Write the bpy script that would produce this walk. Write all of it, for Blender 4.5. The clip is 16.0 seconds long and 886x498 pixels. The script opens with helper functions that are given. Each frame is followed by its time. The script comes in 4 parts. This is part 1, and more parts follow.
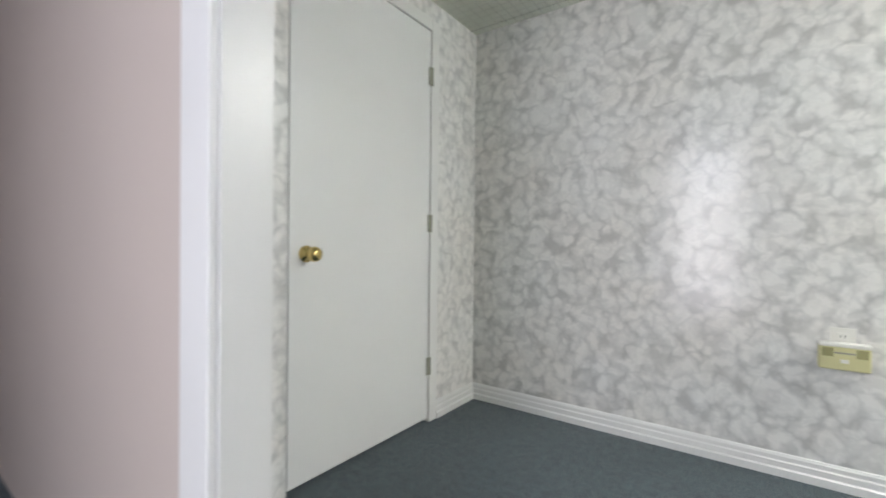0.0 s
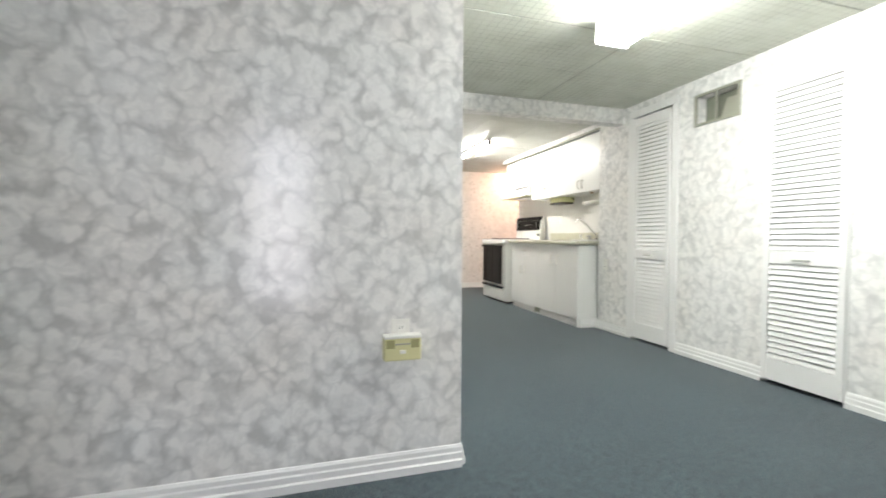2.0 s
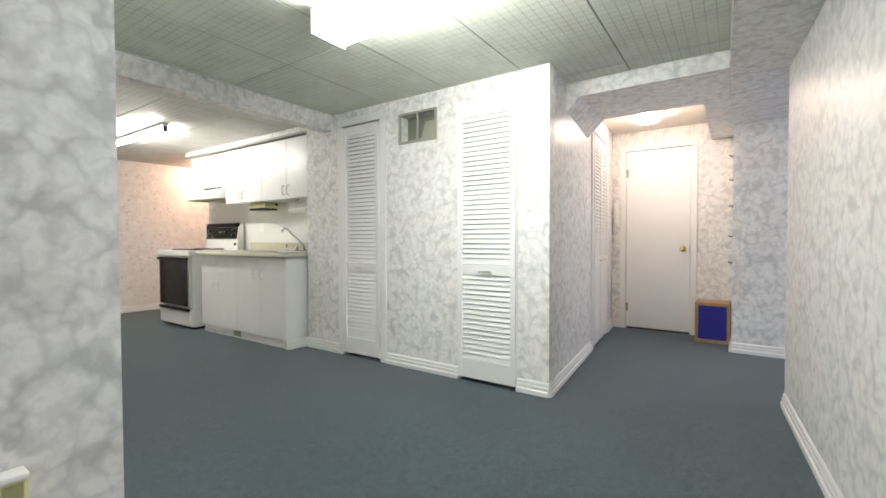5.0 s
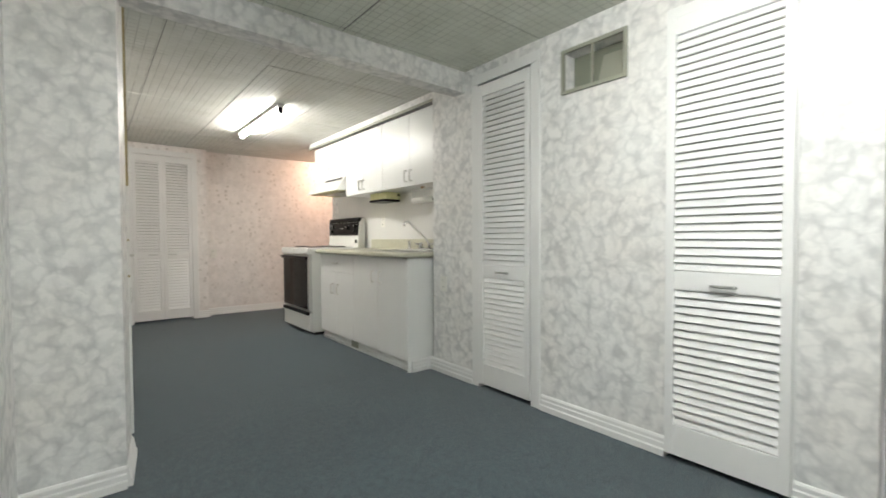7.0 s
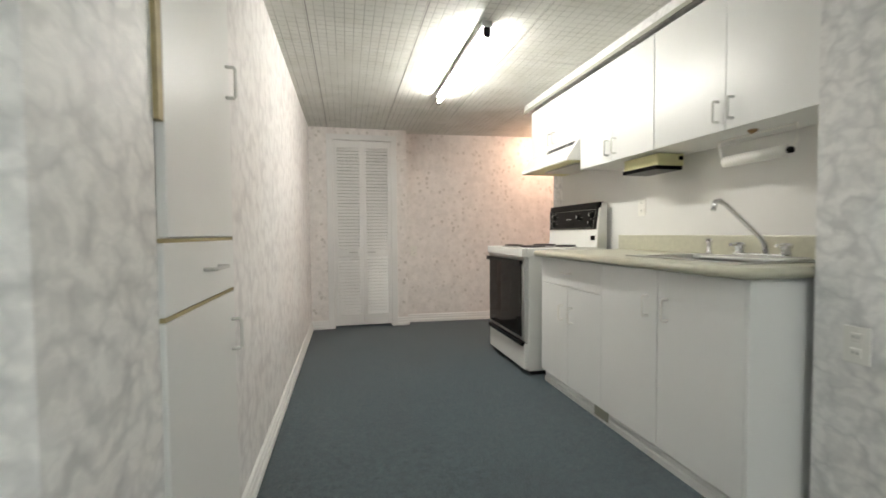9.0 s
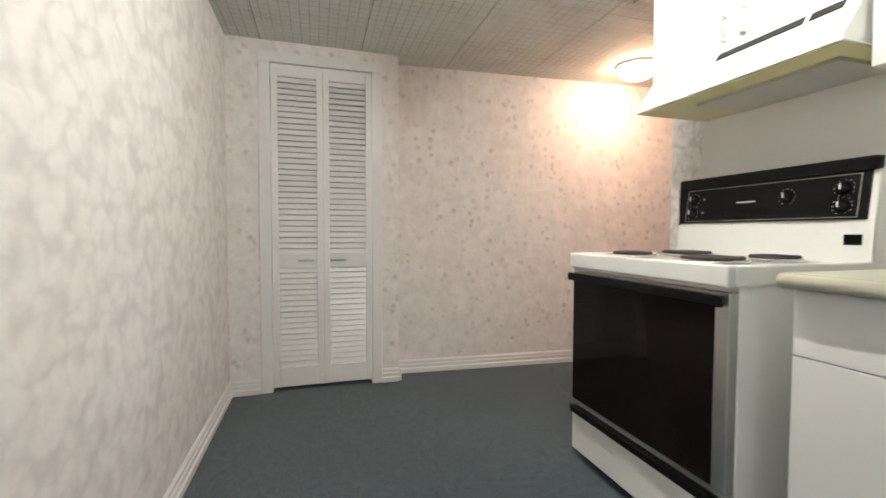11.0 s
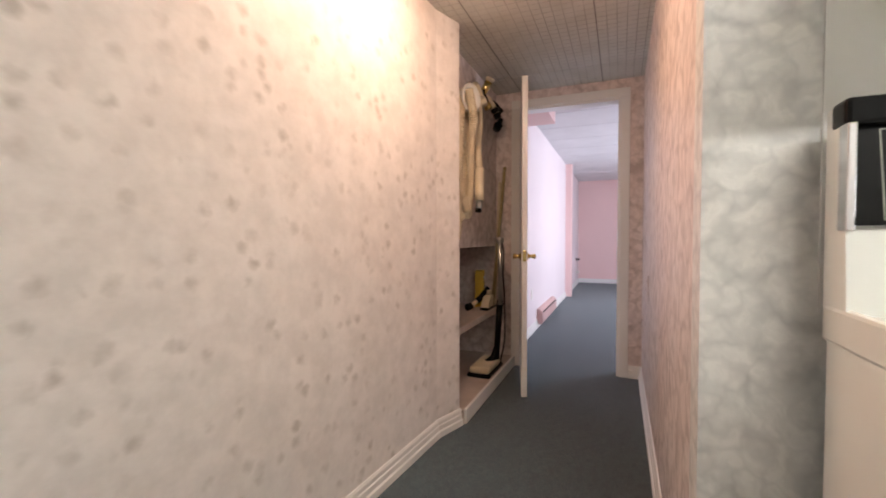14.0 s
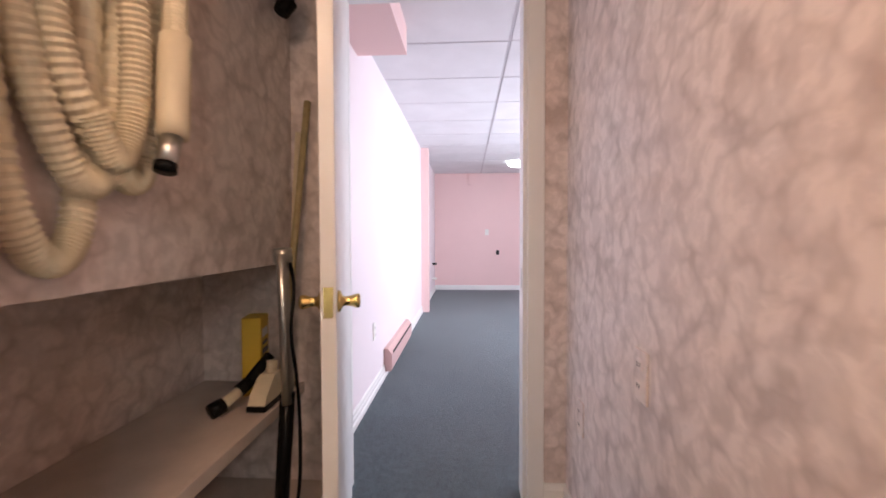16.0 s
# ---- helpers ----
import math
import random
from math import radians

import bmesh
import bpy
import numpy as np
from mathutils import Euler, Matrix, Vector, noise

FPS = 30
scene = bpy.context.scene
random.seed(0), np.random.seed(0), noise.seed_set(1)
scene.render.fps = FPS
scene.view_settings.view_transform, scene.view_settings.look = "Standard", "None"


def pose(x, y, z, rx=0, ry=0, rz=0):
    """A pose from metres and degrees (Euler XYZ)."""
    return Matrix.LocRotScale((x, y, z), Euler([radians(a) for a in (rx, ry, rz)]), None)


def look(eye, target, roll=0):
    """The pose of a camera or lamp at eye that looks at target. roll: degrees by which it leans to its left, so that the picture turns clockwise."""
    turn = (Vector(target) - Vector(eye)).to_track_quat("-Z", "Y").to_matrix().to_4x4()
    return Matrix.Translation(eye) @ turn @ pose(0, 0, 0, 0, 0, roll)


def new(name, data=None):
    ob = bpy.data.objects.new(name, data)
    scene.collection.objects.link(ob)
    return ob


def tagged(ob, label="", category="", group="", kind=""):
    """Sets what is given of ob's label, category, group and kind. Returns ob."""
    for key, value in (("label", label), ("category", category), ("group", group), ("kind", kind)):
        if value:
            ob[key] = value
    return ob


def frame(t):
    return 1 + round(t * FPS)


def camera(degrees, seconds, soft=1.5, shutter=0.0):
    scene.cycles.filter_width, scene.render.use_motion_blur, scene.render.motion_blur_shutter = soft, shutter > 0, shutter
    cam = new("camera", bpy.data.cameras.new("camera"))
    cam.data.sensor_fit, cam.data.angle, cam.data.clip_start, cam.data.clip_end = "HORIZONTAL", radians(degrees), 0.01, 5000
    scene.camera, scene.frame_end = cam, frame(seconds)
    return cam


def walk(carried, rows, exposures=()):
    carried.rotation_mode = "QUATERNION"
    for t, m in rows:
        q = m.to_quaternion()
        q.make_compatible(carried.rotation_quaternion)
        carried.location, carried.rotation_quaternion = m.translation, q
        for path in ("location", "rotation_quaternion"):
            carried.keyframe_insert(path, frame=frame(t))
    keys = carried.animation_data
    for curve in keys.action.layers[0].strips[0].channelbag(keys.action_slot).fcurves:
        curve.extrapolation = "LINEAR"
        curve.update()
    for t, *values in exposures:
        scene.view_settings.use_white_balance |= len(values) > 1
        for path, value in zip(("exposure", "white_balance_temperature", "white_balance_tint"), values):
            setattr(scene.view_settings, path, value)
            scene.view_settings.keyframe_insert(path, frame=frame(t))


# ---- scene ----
cam = camera(92.1, 16.0, soft=1.7, shutter=0.3)
PATH = [
    (0, (0.114, -0.533, 0.925), (-1.049, 1.094, 0.905), 0.6),
    (0.5, (0.052, -0.343, 0.909), (-0.709, 1.506, 0.893), 0.1),
    (1, (0.028, -0.185, 0.893), (-0.298, 1.788, 0.868), -0.3),
    (1.5, (0.052, -0.036, 0.893), (0.178, 1.959, 0.849), -0.1),
    (2, (0.09, 0.025, 0.946), (0.663, 1.94, 0.892), 0.3),
    (2.5, (0.101, 0.029, 1.015), (1.084, 1.77, 0.958), 0.0),
    (3, (0.097, 0.093, 1.049), (1.41, 1.601, 1.007), 0.0),
    (3.5, (0.098, 0.124, 1.06), (1.616, 1.426, 1.021), -0.0),
    (6, (0.534, 0.795, 1.043), (2.195, 1.909, 0.995), -0.2),
    (6.5, (0.73, 1.013, 1.039), (2.229, 2.337, 0.987), -0.2),
    (7, (0.89, 1.263, 1.027), (2.164, 2.803, 0.974), -0.3),
    (7.5, (1.026, 1.538, 1.03), (2.054, 3.253, 0.967), -0.2),
    (8, (1.21, 1.879, 1.059), (1.983, 3.722, 0.986), -0.53),
    (8.5, (1.316, 2.281, 1.052), (1.878, 4.199, 0.98), -0.3),
    (9, (1.415, 2.748, 1.035), (1.855, 4.698, 0.962), -0.45),
    (9.5, (1.490, 3.238, 1.030), (1.879, 5.198, 0.948), -0.48),
    (10, (1.514, 3.736, 1.016), (1.920, 5.693, 0.938), -0.25),
    (12.5, (1.753, 5.901, 1.01), (2.932, 7.515, 0.937), 0.5),
    (13, (1.909, 6.211, 1.018), (3.354, 7.593, 0.949), 0.45),
    (13.5, (2.136, 6.448, 1.065), (3.806, 7.546, 0.982), 0.1),
    (14, (2.364, 6.68, 1.042), (4.211, 7.446, 0.984), -0.1),
    (14.5, (2.723, 6.807, 1.045), (4.658, 7.312, 0.991), -0.2),
    (15, (3.138, 6.894, 1.071), (5.113, 7.198, 1.004), -0.4),
    (15.5, (3.62, 6.921, 1.075), (5.611, 7.094, 1.009), -0.2),
    (16, (4.086, 6.918, 1.073), (6.081, 7.031, 1.009), -0.2),
]
walk(cam, [(t, look(eye, target, roll)) for t, eye, target, roll in PATH],
     exposures=[(0, 0.5), (1, 0.58), (2.5, 0.36), (3.5, 0.1), (6, 0.06), (7.5, -0.15), (10, -0.12), (13, 0.05), (15, 0.27), (16, 0.52)])

# ---- light ----
world = bpy.data.worlds.new("world")
world.use_nodes = True
scene.world = world
sky = world.node_tree.nodes.new("ShaderNodeTexSky")
sky.sky_type, sky.sun_disc, sky.sun_elevation, sky.sun_rotation = "NISHITA", False, radians(35), radians(180)
world.node_tree.links.new(sky.outputs[0], world.node_tree.nodes["Background"].inputs[0])
world.node_tree.nodes["Background"].inputs[1].default_value = 0.1


def window_light(name, at, target, sx, sy, watts, colour):
    d = bpy.data.lights.new(name, "AREA")
    d.shape, d.size, d.size_y, d.energy, d.color = "RECTANGLE", sx, sy, watts, colour
    o = new(name, d)
    o.matrix_world = look(at, target)
    return o


# daylight in the windows of the southern pink room
window_light("window_light_south", (-0.30, -1.96, 1.14), (-0.30, 0, 1.14), 0.66, 1.95, 23, (0.86, 0.88, 1.0))
window_light("window_light_south", (4.2, -1.96, 1.10), (4.2, 0, 1.1), 0.9, 1.8, 22, (0.74, 0.8, 1.0))
# no window seen here: cool area lamp added to light the east pink room
window_light("added_light_east", (8.6, 4.56, 1.45), (8.6, 7, 1.1), 2.6, 1.1, 104, (0.86, 0.87, 1.0))

# ---- materials ----


def nodes_of(name):
    m = bpy.data.materials.new(name)
    m.use_nodes = True
    n, l = m.node_tree.nodes, m.node_tree.links
    return m, n, l, n["Principled BSDF"]


def ramp(n, stops):
    r = n.new("ShaderNodeValToRGB")
    e = r.color_ramp.elements
    e[0].position, e[0].color = stops[0][0], (*stops[0][1], 1)
    e[1].position, e[1].color = stops[-1][0], (*stops[-1][1], 1)
    for p, c in stops[1:-1]:
        k = e.new(p)
        k.color = (*c, 1)
    return r


def noise_tex(n, l, coord, scale, detail=4.0, rough=0.55):
    t = n.new("ShaderNodeTexNoise")
    t.inputs["Scale"].default_value, t.inputs["Detail"].default_value, t.inputs["Roughness"].default_value = scale, detail, rough
    l.new(coord, t.inputs["Vector"])
    return t


def mix(n, l, fac, a, b, blend="MIX"):
    m = n.new("ShaderNodeMix")
    m.data_type, m.blend_type = "RGBA", blend
    for k, v in ((0, fac), (6, a), (7, b)):
        if hasattr(v, "links"):
            l.new(v, m.inputs[k])
        elif k == 0:
            m.inputs[k].default_value = v
        else:
            m.inputs[k].default_value = (*v, 1)
    return m.outputs[2]


def bump(n, l, b, height, strength, dist=0.01):
    k = n.new("ShaderNodeBump")
    k.inputs["Strength"].default_value, k.inputs["Distance"].default_value = strength, dist
    l.new(height, k.inputs["Height"])
    l.new(k.outputs[0], b.inputs["Normal"])


def paint(name, colour, rough=0.45, metal=0.0, vary=0.06, scale=3.0, grain=0.05, spec=0.5, ior=1.5):
    """Painted or moulded surface with faint uneven tone and fine relief."""
    m, n, l, b = nodes_of(name)
    co = n.new("ShaderNodeTexCoord").outputs["Object"]
    t = noise_tex(n, l, co, scale, 5)
    r = ramp(n, [(0.3, [c * (1 - vary) for c in colour]), (0.7, [min(1, c * (1 + vary * 0.5)) for c in colour])])
    l.new(t.outputs[0], r.inputs[0])
    l.new(r.outputs[0], b.inputs["Base Color"])
    b.inputs["Roughness"].default_value, b.inputs["Metallic"].default_value = rough, metal
    b.inputs["Specular IOR Level"].default_value, b.inputs["IOR"].default_value = spec, ior
    if grain:
        g = noise_tex(n, l, co, 180, 3)
        bump(n, l, b, g.outputs[0], grain, 0.004)
    return m


def wallpaper_cloud(name, light, dark, warm, dabs=0.5, cell=20, gloss=0.24):
    """Sponged vinyl wallpaper: pale rounded patches, thin grey outlines between them, broad tints."""
    m, n, l, b = nodes_of(name)
    co = n.new("ShaderNodeTexCoord").outputs["Object"]
    wob = noise_tex(n, l, co, 9, 3)
    add = n.new("ShaderNodeVectorMath")
    add.operation = "MULTIPLY_ADD"
    l.new(wob.outputs["Color"], add.inputs[0])
    add.inputs[1].default_value = (0.16, 0.16, 0.16)
    l.new(co, add.inputs[2])
    v = n.new("ShaderNodeTexVoronoi")
    v.feature = "SMOOTH_F1"
    v.inputs["Scale"].default_value, v.inputs["Smoothness"].default_value = cell, 0.25
    l.new(add.outputs[0], v.inputs["Vector"])
    r = ramp(n, [(0.36, light), (0.60, [0.55 * a + 0.45 * c for a, c in zip(light, dark)]), (0.84, dark)])
    l.new(v.outputs["Distance"], r.inputs[0])
    dab = noise_tex(n, l, add.outputs[0], cell * 1.25, 4, 0.62)
    dr = ramp(n, [(0.46, (0, 0, 0)), (0.60, (1, 1, 1))])
    l.new(dab.outputs[0], dr.inputs[0])
    fac = n.new("ShaderNodeMath")
    fac.operation = "MULTIPLY"
    l.new(dr.outputs[0], fac.inputs[0])
    fac.inputs[1].default_value = dabs
    c = mix(n, l, fac.outputs[0], r.outputs[0], [0.35 * a + 0.65 * d for a, d in zip(light, dark)])
    tint = noise_tex(n, l, co, 2.2, 2)
    tr = ramp(n, [(0.35, (1, 1, 1)), (0.7, warm)])
    l.new(tint.outputs[0], tr.inputs[0])
    c = mix(n, l, 1.0, c, tr.outputs[0], "MULTIPLY")
    l.new(c, b.inputs["Base Color"])
    b.inputs["Roughness"].default_value = gloss
    bump(n, l, b, v.outputs["Distance"], 0.06, 0.004)
    return m


def wallpaper_leaf(name, light, dark, cool):
    """Sponged wallpaper with scattered leaf-shaped darker dabs."""
    m, n, l, b = nodes_of(name)
    co = n.new("ShaderNodeTexCoord").outputs["Object"]
    cloud = noise_tex(n, l, co, 11, 6, 0.65)
    r = ramp(n, [(0.35, cool), (0.62, light)])
    l.new(cloud.outputs[0], r.inputs[0])
    wob = noise_tex(n, l, co, 30, 3)
    add = n.new("ShaderNodeVectorMath")
    add.operation = "MULTIPLY_ADD"
    l.new(wob.outputs["Color"], add.inputs[0])
    add.inputs[1].default_value = (0.04, 0.04, 0.04)
    l.new(co, add.inputs[2])
    v = n.new("ShaderNodeTexVoronoi")
    v.inputs["Scale"].default_value, v.inputs["Randomness"].default_value = 15, 1.0
    l.new(add.outputs[0], v.inputs["Vector"])
    vr = ramp(n, [(0.10, (1, 1, 1)), (0.37, (0, 0, 0))])
    l.new(v.outputs["Distance"], vr.inputs[0])
    gate = noise_tex(n, l, co, 5.5, 2)
    gr = ramp(n, [(0.36, (0.06, 0.06, 0.06)), (0.60, (0.66, 0.66, 0.66))])
    l.new(gate.outputs[0], gr.inputs[0])
    f = n.new("ShaderNodeMath")
    f.operation = "MULTIPLY"
    l.new(vr.outputs[0], f.inputs[0])
    l.new(gr.outputs[0], f.inputs[1])
    c = mix(n, l, f.outputs[0], r.outputs[0], dark)
    l.new(c, b.inputs["Base Color"])
    b.inputs["Roughness"].default_value = 0.45
    bump(n, l, b, cloud.outputs[0], 0.15, 0.004)
    return m


def carpet(name):
    m, n, l, b = nodes_of(name)
    co = n.new("ShaderNodeTexCoord").outputs["Object"]
    fine = noise_tex(n, l, co, 240, 4, 0.7)
    mid = noise_tex(n, l, co, 34, 4, 0.6)
    big = noise_tex(n, l, co, 1.6, 3)
    r = ramp(n, [(0.3, (0.020, 0.036, 0.046)), (0.7, (0.090, 0.128, 0.147))])
    l.new(fine.outputs[0], r.inputs[0])
    r2 = ramp(n, [(0.35, (0.62, 0.64, 0.66)), (0.65, (1.18, 1.18, 1.18))])
    l.new(mid.outputs[0], r2.inputs[0])
    c = mix(n, l, 1.0, r.outputs[0], r2.outputs[0], "MULTIPLY")
    r3 = ramp(n, [(0.3, (0.85, 0.85, 0.86)), (0.7, (1.08, 1.07, 1.05))])
    l.new(big.outputs[0], r3.inputs[0])
    c = mix(n, l, 1.0, c, r3.outputs[0], "MULTIPLY")
    l.new(c, b.inputs["Base Color"])
    b.inputs["Roughness"].default_value = 0.95
    b.inputs["Specular IOR Level"].default_value = 0.15
    b.inputs["Sheen Weight"].default_value = 0.25
    bump(n, l, b, fine.outputs[0], 0.8, 0.006)
    return m


def ceiling_tile(name, colour, line, pitch):
    """Pressed ceiling tile: fine square grid of shallow grooves, slightly stained."""
    m, n, l, b = nodes_of(name)
    co = n.new("ShaderNodeTexCoord").outputs["Object"]
    k = n.new("ShaderNodeTexBrick")
    k.offset = 0.0
    k.inputs["Scale"].default_value = 1.0
    k.inputs["Mortar Size"].default_value, k.inputs["Mortar Smooth"].default_value = 0.0028, 0.4
    k.inputs["Brick Width"].default_value, k.inputs["Row Height"].default_value = pitch, pitch
    k.inputs["Color1"].default_value = k.inputs["Color2"].default_value = (*colour, 1)
    k.inputs["Mortar"].default_value = (*line, 1)
    l.new(co, k.inputs["Vector"])
    t = noise_tex(n, l, co, 5, 5, 0.6)
    r = ramp(n, [(0.3, (0.86, 0.86, 0.83)), (0.65, (1, 1, 1))])
    l.new(t.outputs[0], r.inputs[0])
    gate = noise_tex(n, l, co, 3, 3)
    gr = ramp(n, [(0.35, (0.25, 0.25, 0.25)), (0.6, (1, 1, 1))])
    l.new(gate.outputs[0], gr.inputs[0])
    c = mix(n, l, gr.outputs[0], colour, k.outputs["Color"])
    c = mix(n, l, 1.0, c, r.outputs[0], "MULTIPLY")
    l.new(c, b.inputs["Base Color"])
    b.inputs["Roughness"].default_value = 0.7
    bump(n, l, b, k.outputs["Fac"], -0.25, 0.003)
    return m


def glow(name, colour, strength):
    m, n, l, b = nodes_of(name)
    b.inputs["Base Color"].default_value = (0.9, 0.9, 0.9, 1)
    b.inputs["Emission Color"].default_value = (*colour, 1)
    b.inputs["Emission Strength"].default_value = strength
    return m


def glass(name):
    m, n, l, b = nodes_of(name)
    b.inputs["Base Color"].default_value = (0.95, 0.97, 0.97, 1)
    b.inputs["Transmission Weight"].default_value, b.inputs["Roughness"].default_value = 1.0, 0.02
    return m


PAPER = wallpaper_cloud("wallpaper_cloud", (0.83, 0.83, 0.815), (0.52, 0.525, 0.52), (0.985, 0.955, 0.93), 0.42, 18, 0.17)
DULL = wallpaper_cloud("wallpaper_dull", (0.83, 0.83, 0.815), (0.565, 0.57, 0.565), (0.985, 0.96, 0.94), 0.42, 20, 0.42)
PALE = wallpaper_cloud("wallpaper_pale", (0.86, 0.85, 0.84), (0.68, 0.665, 0.66), (0.985, 0.97, 0.96), 0.32, 16, 0.4)
LEAF = wallpaper_leaf("wallpaper_leaf", (0.86, 0.825, 0.80), (0.46, 0.425, 0.385), (0.74, 0.71, 0.685))
ROSE = wallpaper_cloud("wallpaper_rose", (0.82, 0.745, 0.73), (0.52, 0.45, 0.435), (0.97, 0.92, 0.89), 0.55, 17, 0.45)
PINK = paint("pink_wall_paint", (0.84, 0.60, 0.58), 0.55, vary=0.03, scale=1.5)
BEIGE = paint("beige_pink_wall_paint", (0.60, 0.52, 0.47), 0.5, vary=0.03, scale=2)
LILAC = paint("pale_pink_wall_paint", (0.80, 0.725, 0.755), 0.55, vary=0.03, scale=1.5)
CARPET = carpet("blue_grey_carpet")
TILE = ceiling_tile("pressed_ceiling_tile", (0.70, 0.715, 0.635), (0.47, 0.48, 0.42), 0.0508)
TILE_K = ceiling_tile("pressed_ceiling_tile_kitchen", (0.70, 0.70, 0.66), (0.42, 0.42, 0.39), 0.0508)
SEAM = paint("ceiling_joint", (0.24, 0.24, 0.22), 0.9)
PANEL_C = paint("white_ceiling_panel", (0.80, 0.80, 0.82), 0.8)
GRID = paint("ceiling_grid_bar", (0.62, 0.60, 0.63), 0.5)
TRIM = paint("white_gloss_trim", (0.80, 0.80, 0.785), 0.32, vary=0.04)
DOORW = paint("white_door_paint", (0.80, 0.805, 0.80), 0.36, vary=0.03, scale=1.2)
CAB = paint("white_cabinet_laminate", (0.80, 0.805, 0.785), 0.33, vary=0.03, scale=1.5, grain=0.02)
COUNTER = paint("beige_counter_laminate", (0.55, 0.54, 0.43), 0.3, vary=0.08, scale=40, grain=0.02)
SPLASH = paint("white_backsplash_panel", (0.80, 0.795, 0.77), 0.25, vary=0.03, grain=0.01)
STEEL = paint("brushed_steel", (0.60, 0.60, 0.58), 0.28, 1.0, grain=0.02)
CHROME = paint("chrome", (0.75, 0.75, 0.76), 0.1, 1.0, vary=0.02, grain=0)
BRASS = paint("polished_brass", (0.72, 0.55, 0.22), 0.18, 1.0, grain=0)
ENAMEL = paint("white_enamel", (0.82, 0.825, 0.79), 0.18, vary=0.02, grain=0.01)
BLACK = paint("black_enamel", (0.006, 0.006, 0.006), 0.25, vary=0.1, grain=0.01, spec=0.4, ior=1.25)
OVEN = paint("dark_oven_glass", (0.007, 0.005, 0.004), 0.05, vary=0.05, grain=0, spec=0.5, ior=1.2)
BROWN = paint("brown_control_panel", (0.035, 0.026, 0.022), 0.2, grain=0.01)
COIL = paint("burner_coil", (0.03, 0.025, 0.023), 0.6)
# near-black for dark fittings, and for the shade in gaps and slots
DARK = paint("dark_parts_and_gap_shade", (0.02, 0.02, 0.02), 0.8)
CREAM = paint("cream_plastic", (0.66, 0.63, 0.34), 0.4)
IVORY = paint("ivory_plate", (0.80, 0.79, 0.74), 0.35)
WOOD = paint("varnished_wood", (0.42, 0.26, 0.12), 0.4, vary=0.25, scale=18)
OCHRE = paint("raw_wood_edge", (0.40, 0.33, 0.17), 0.6, vary=0.2, scale=25)
BLUE = paint("blue_panel", (0.018, 0.02, 0.30), 0.5)
HOSE = paint("cream_hose", (0.66, 0.58, 0.42), 0.5, vary=0.1, scale=12)
YELLOW = paint("yellow_carton", (0.75, 0.50, 0.05), 0.5)
SHELF = paint("painted_shelf", (0.55, 0.47, 0.43), 0.6, vary=0.15, scale=6)
HEATER = paint("pink_heater_enamel", (0.60, 0.40, 0.38), 0.4)
VENT = paint("vent_frame", (0.32, 0.32, 0.26), 0.45)
# duct metal; also the dark colour for shade behind louvres and in closets
DUCT_AND_SHADE = paint("duct_metal_and_closet_shade", (0.19, 0.20, 0.155), 0.6)
TUBE = glow("fluorescent_tube", (1.0, 0.97, 0.90), 165)
LENS = glow("fluorescent_lens", (0.98, 1.0, 0.97), 39.0)
DOME = glow("warm_glass_dome", (1.0, 0.62, 0.42), 72)
DOME_H = glow("warm_hall_dome", (1.0, 0.78, 0.65), 80)
GREYPULL = paint("grey_coated_wire", (0.62, 0.62, 0.585), 0.35)
GLASS = glass("window_glass")

# ---- building blocks ----


def link(name, bm, material, parent=None, label="", smooth=False):
    me = bpy.data.meshes.new(name)
    bmesh.ops.recalc_face_normals(bm, faces=bm.faces)
    bm.to_mesh(me)
    bm.free()
    for mm in material if isinstance(material, (list, tuple)) else [material]:
        me.materials.append(mm)
    if smooth:
        me.polygons.foreach_set("use_smooth", [True] * len(me.polygons))
    o = new(name, me)
    if parent:
        o.parent = parent
    if label:
        o["label"] = label
    return o


def part(name, bm, material, parent, label="", smooth=False):
    return link(name, bm, material, parent, label, smooth)


def share(name, mesh, parent, m):
    """One more piece on a mesh that other pieces use too."""
    o = new(name, mesh)
    o.parent = parent
    o.matrix_basis = m
    return o


def thing(name, label, category, group="", at=(0, 0, 0), rz=0.0):
    e = new(name)
    e.empty_display_size = 0.1
    e.matrix_basis = pose(*at, 0, 0, rz)
    return tagged(e, label, category, group)


def box(x0, x1, y0, y1, z0, z1, bevel=0.0, bm=None, mat=0):
    b2 = bmesh.new()
    vs = [b2.verts.new((x, y, z)) for x in (x0, x1) for y in (y0, y1) for z in (z0, z1)]
    for q in ((0, 1, 3, 2), (4, 6, 7, 5), (0, 4, 5, 1), (2, 3, 7, 6), (0, 2, 6, 4), (1, 5, 7, 3)):
        b2.faces.new([vs[i] for i in q]).material_index = mat
    if bevel:
        bmesh.ops.bevel(b2, geom=b2.edges[:], offset=bevel, segments=2, affect="EDGES", profile=0.5)
        for f in b2.faces:
            f.material_index = mat
    if bm is None:
        return b2
    me = bpy.data.meshes.new("tmp")
    b2.to_mesh(me)
    b2.free()
    bm.from_mesh(me)
    bpy.data.meshes.remove(me)
    return bm


def prism(points, z0, z1, bm=None):
    """Upright prism over a ground polygon."""
    bm = bm or bmesh.new()
    lo = [bm.verts.new((x, y, z0)) for x, y in points]
    hi = [bm.verts.new((x, y, z1)) for x, y in points]
    bm.faces.new(lo[::-1])
    bm.faces.new(hi)
    for i in range(len(points)):
        j = (i + 1) % len(points)
        bm.faces.new((lo[i], lo[j], hi[j], hi[i]))
    return bm


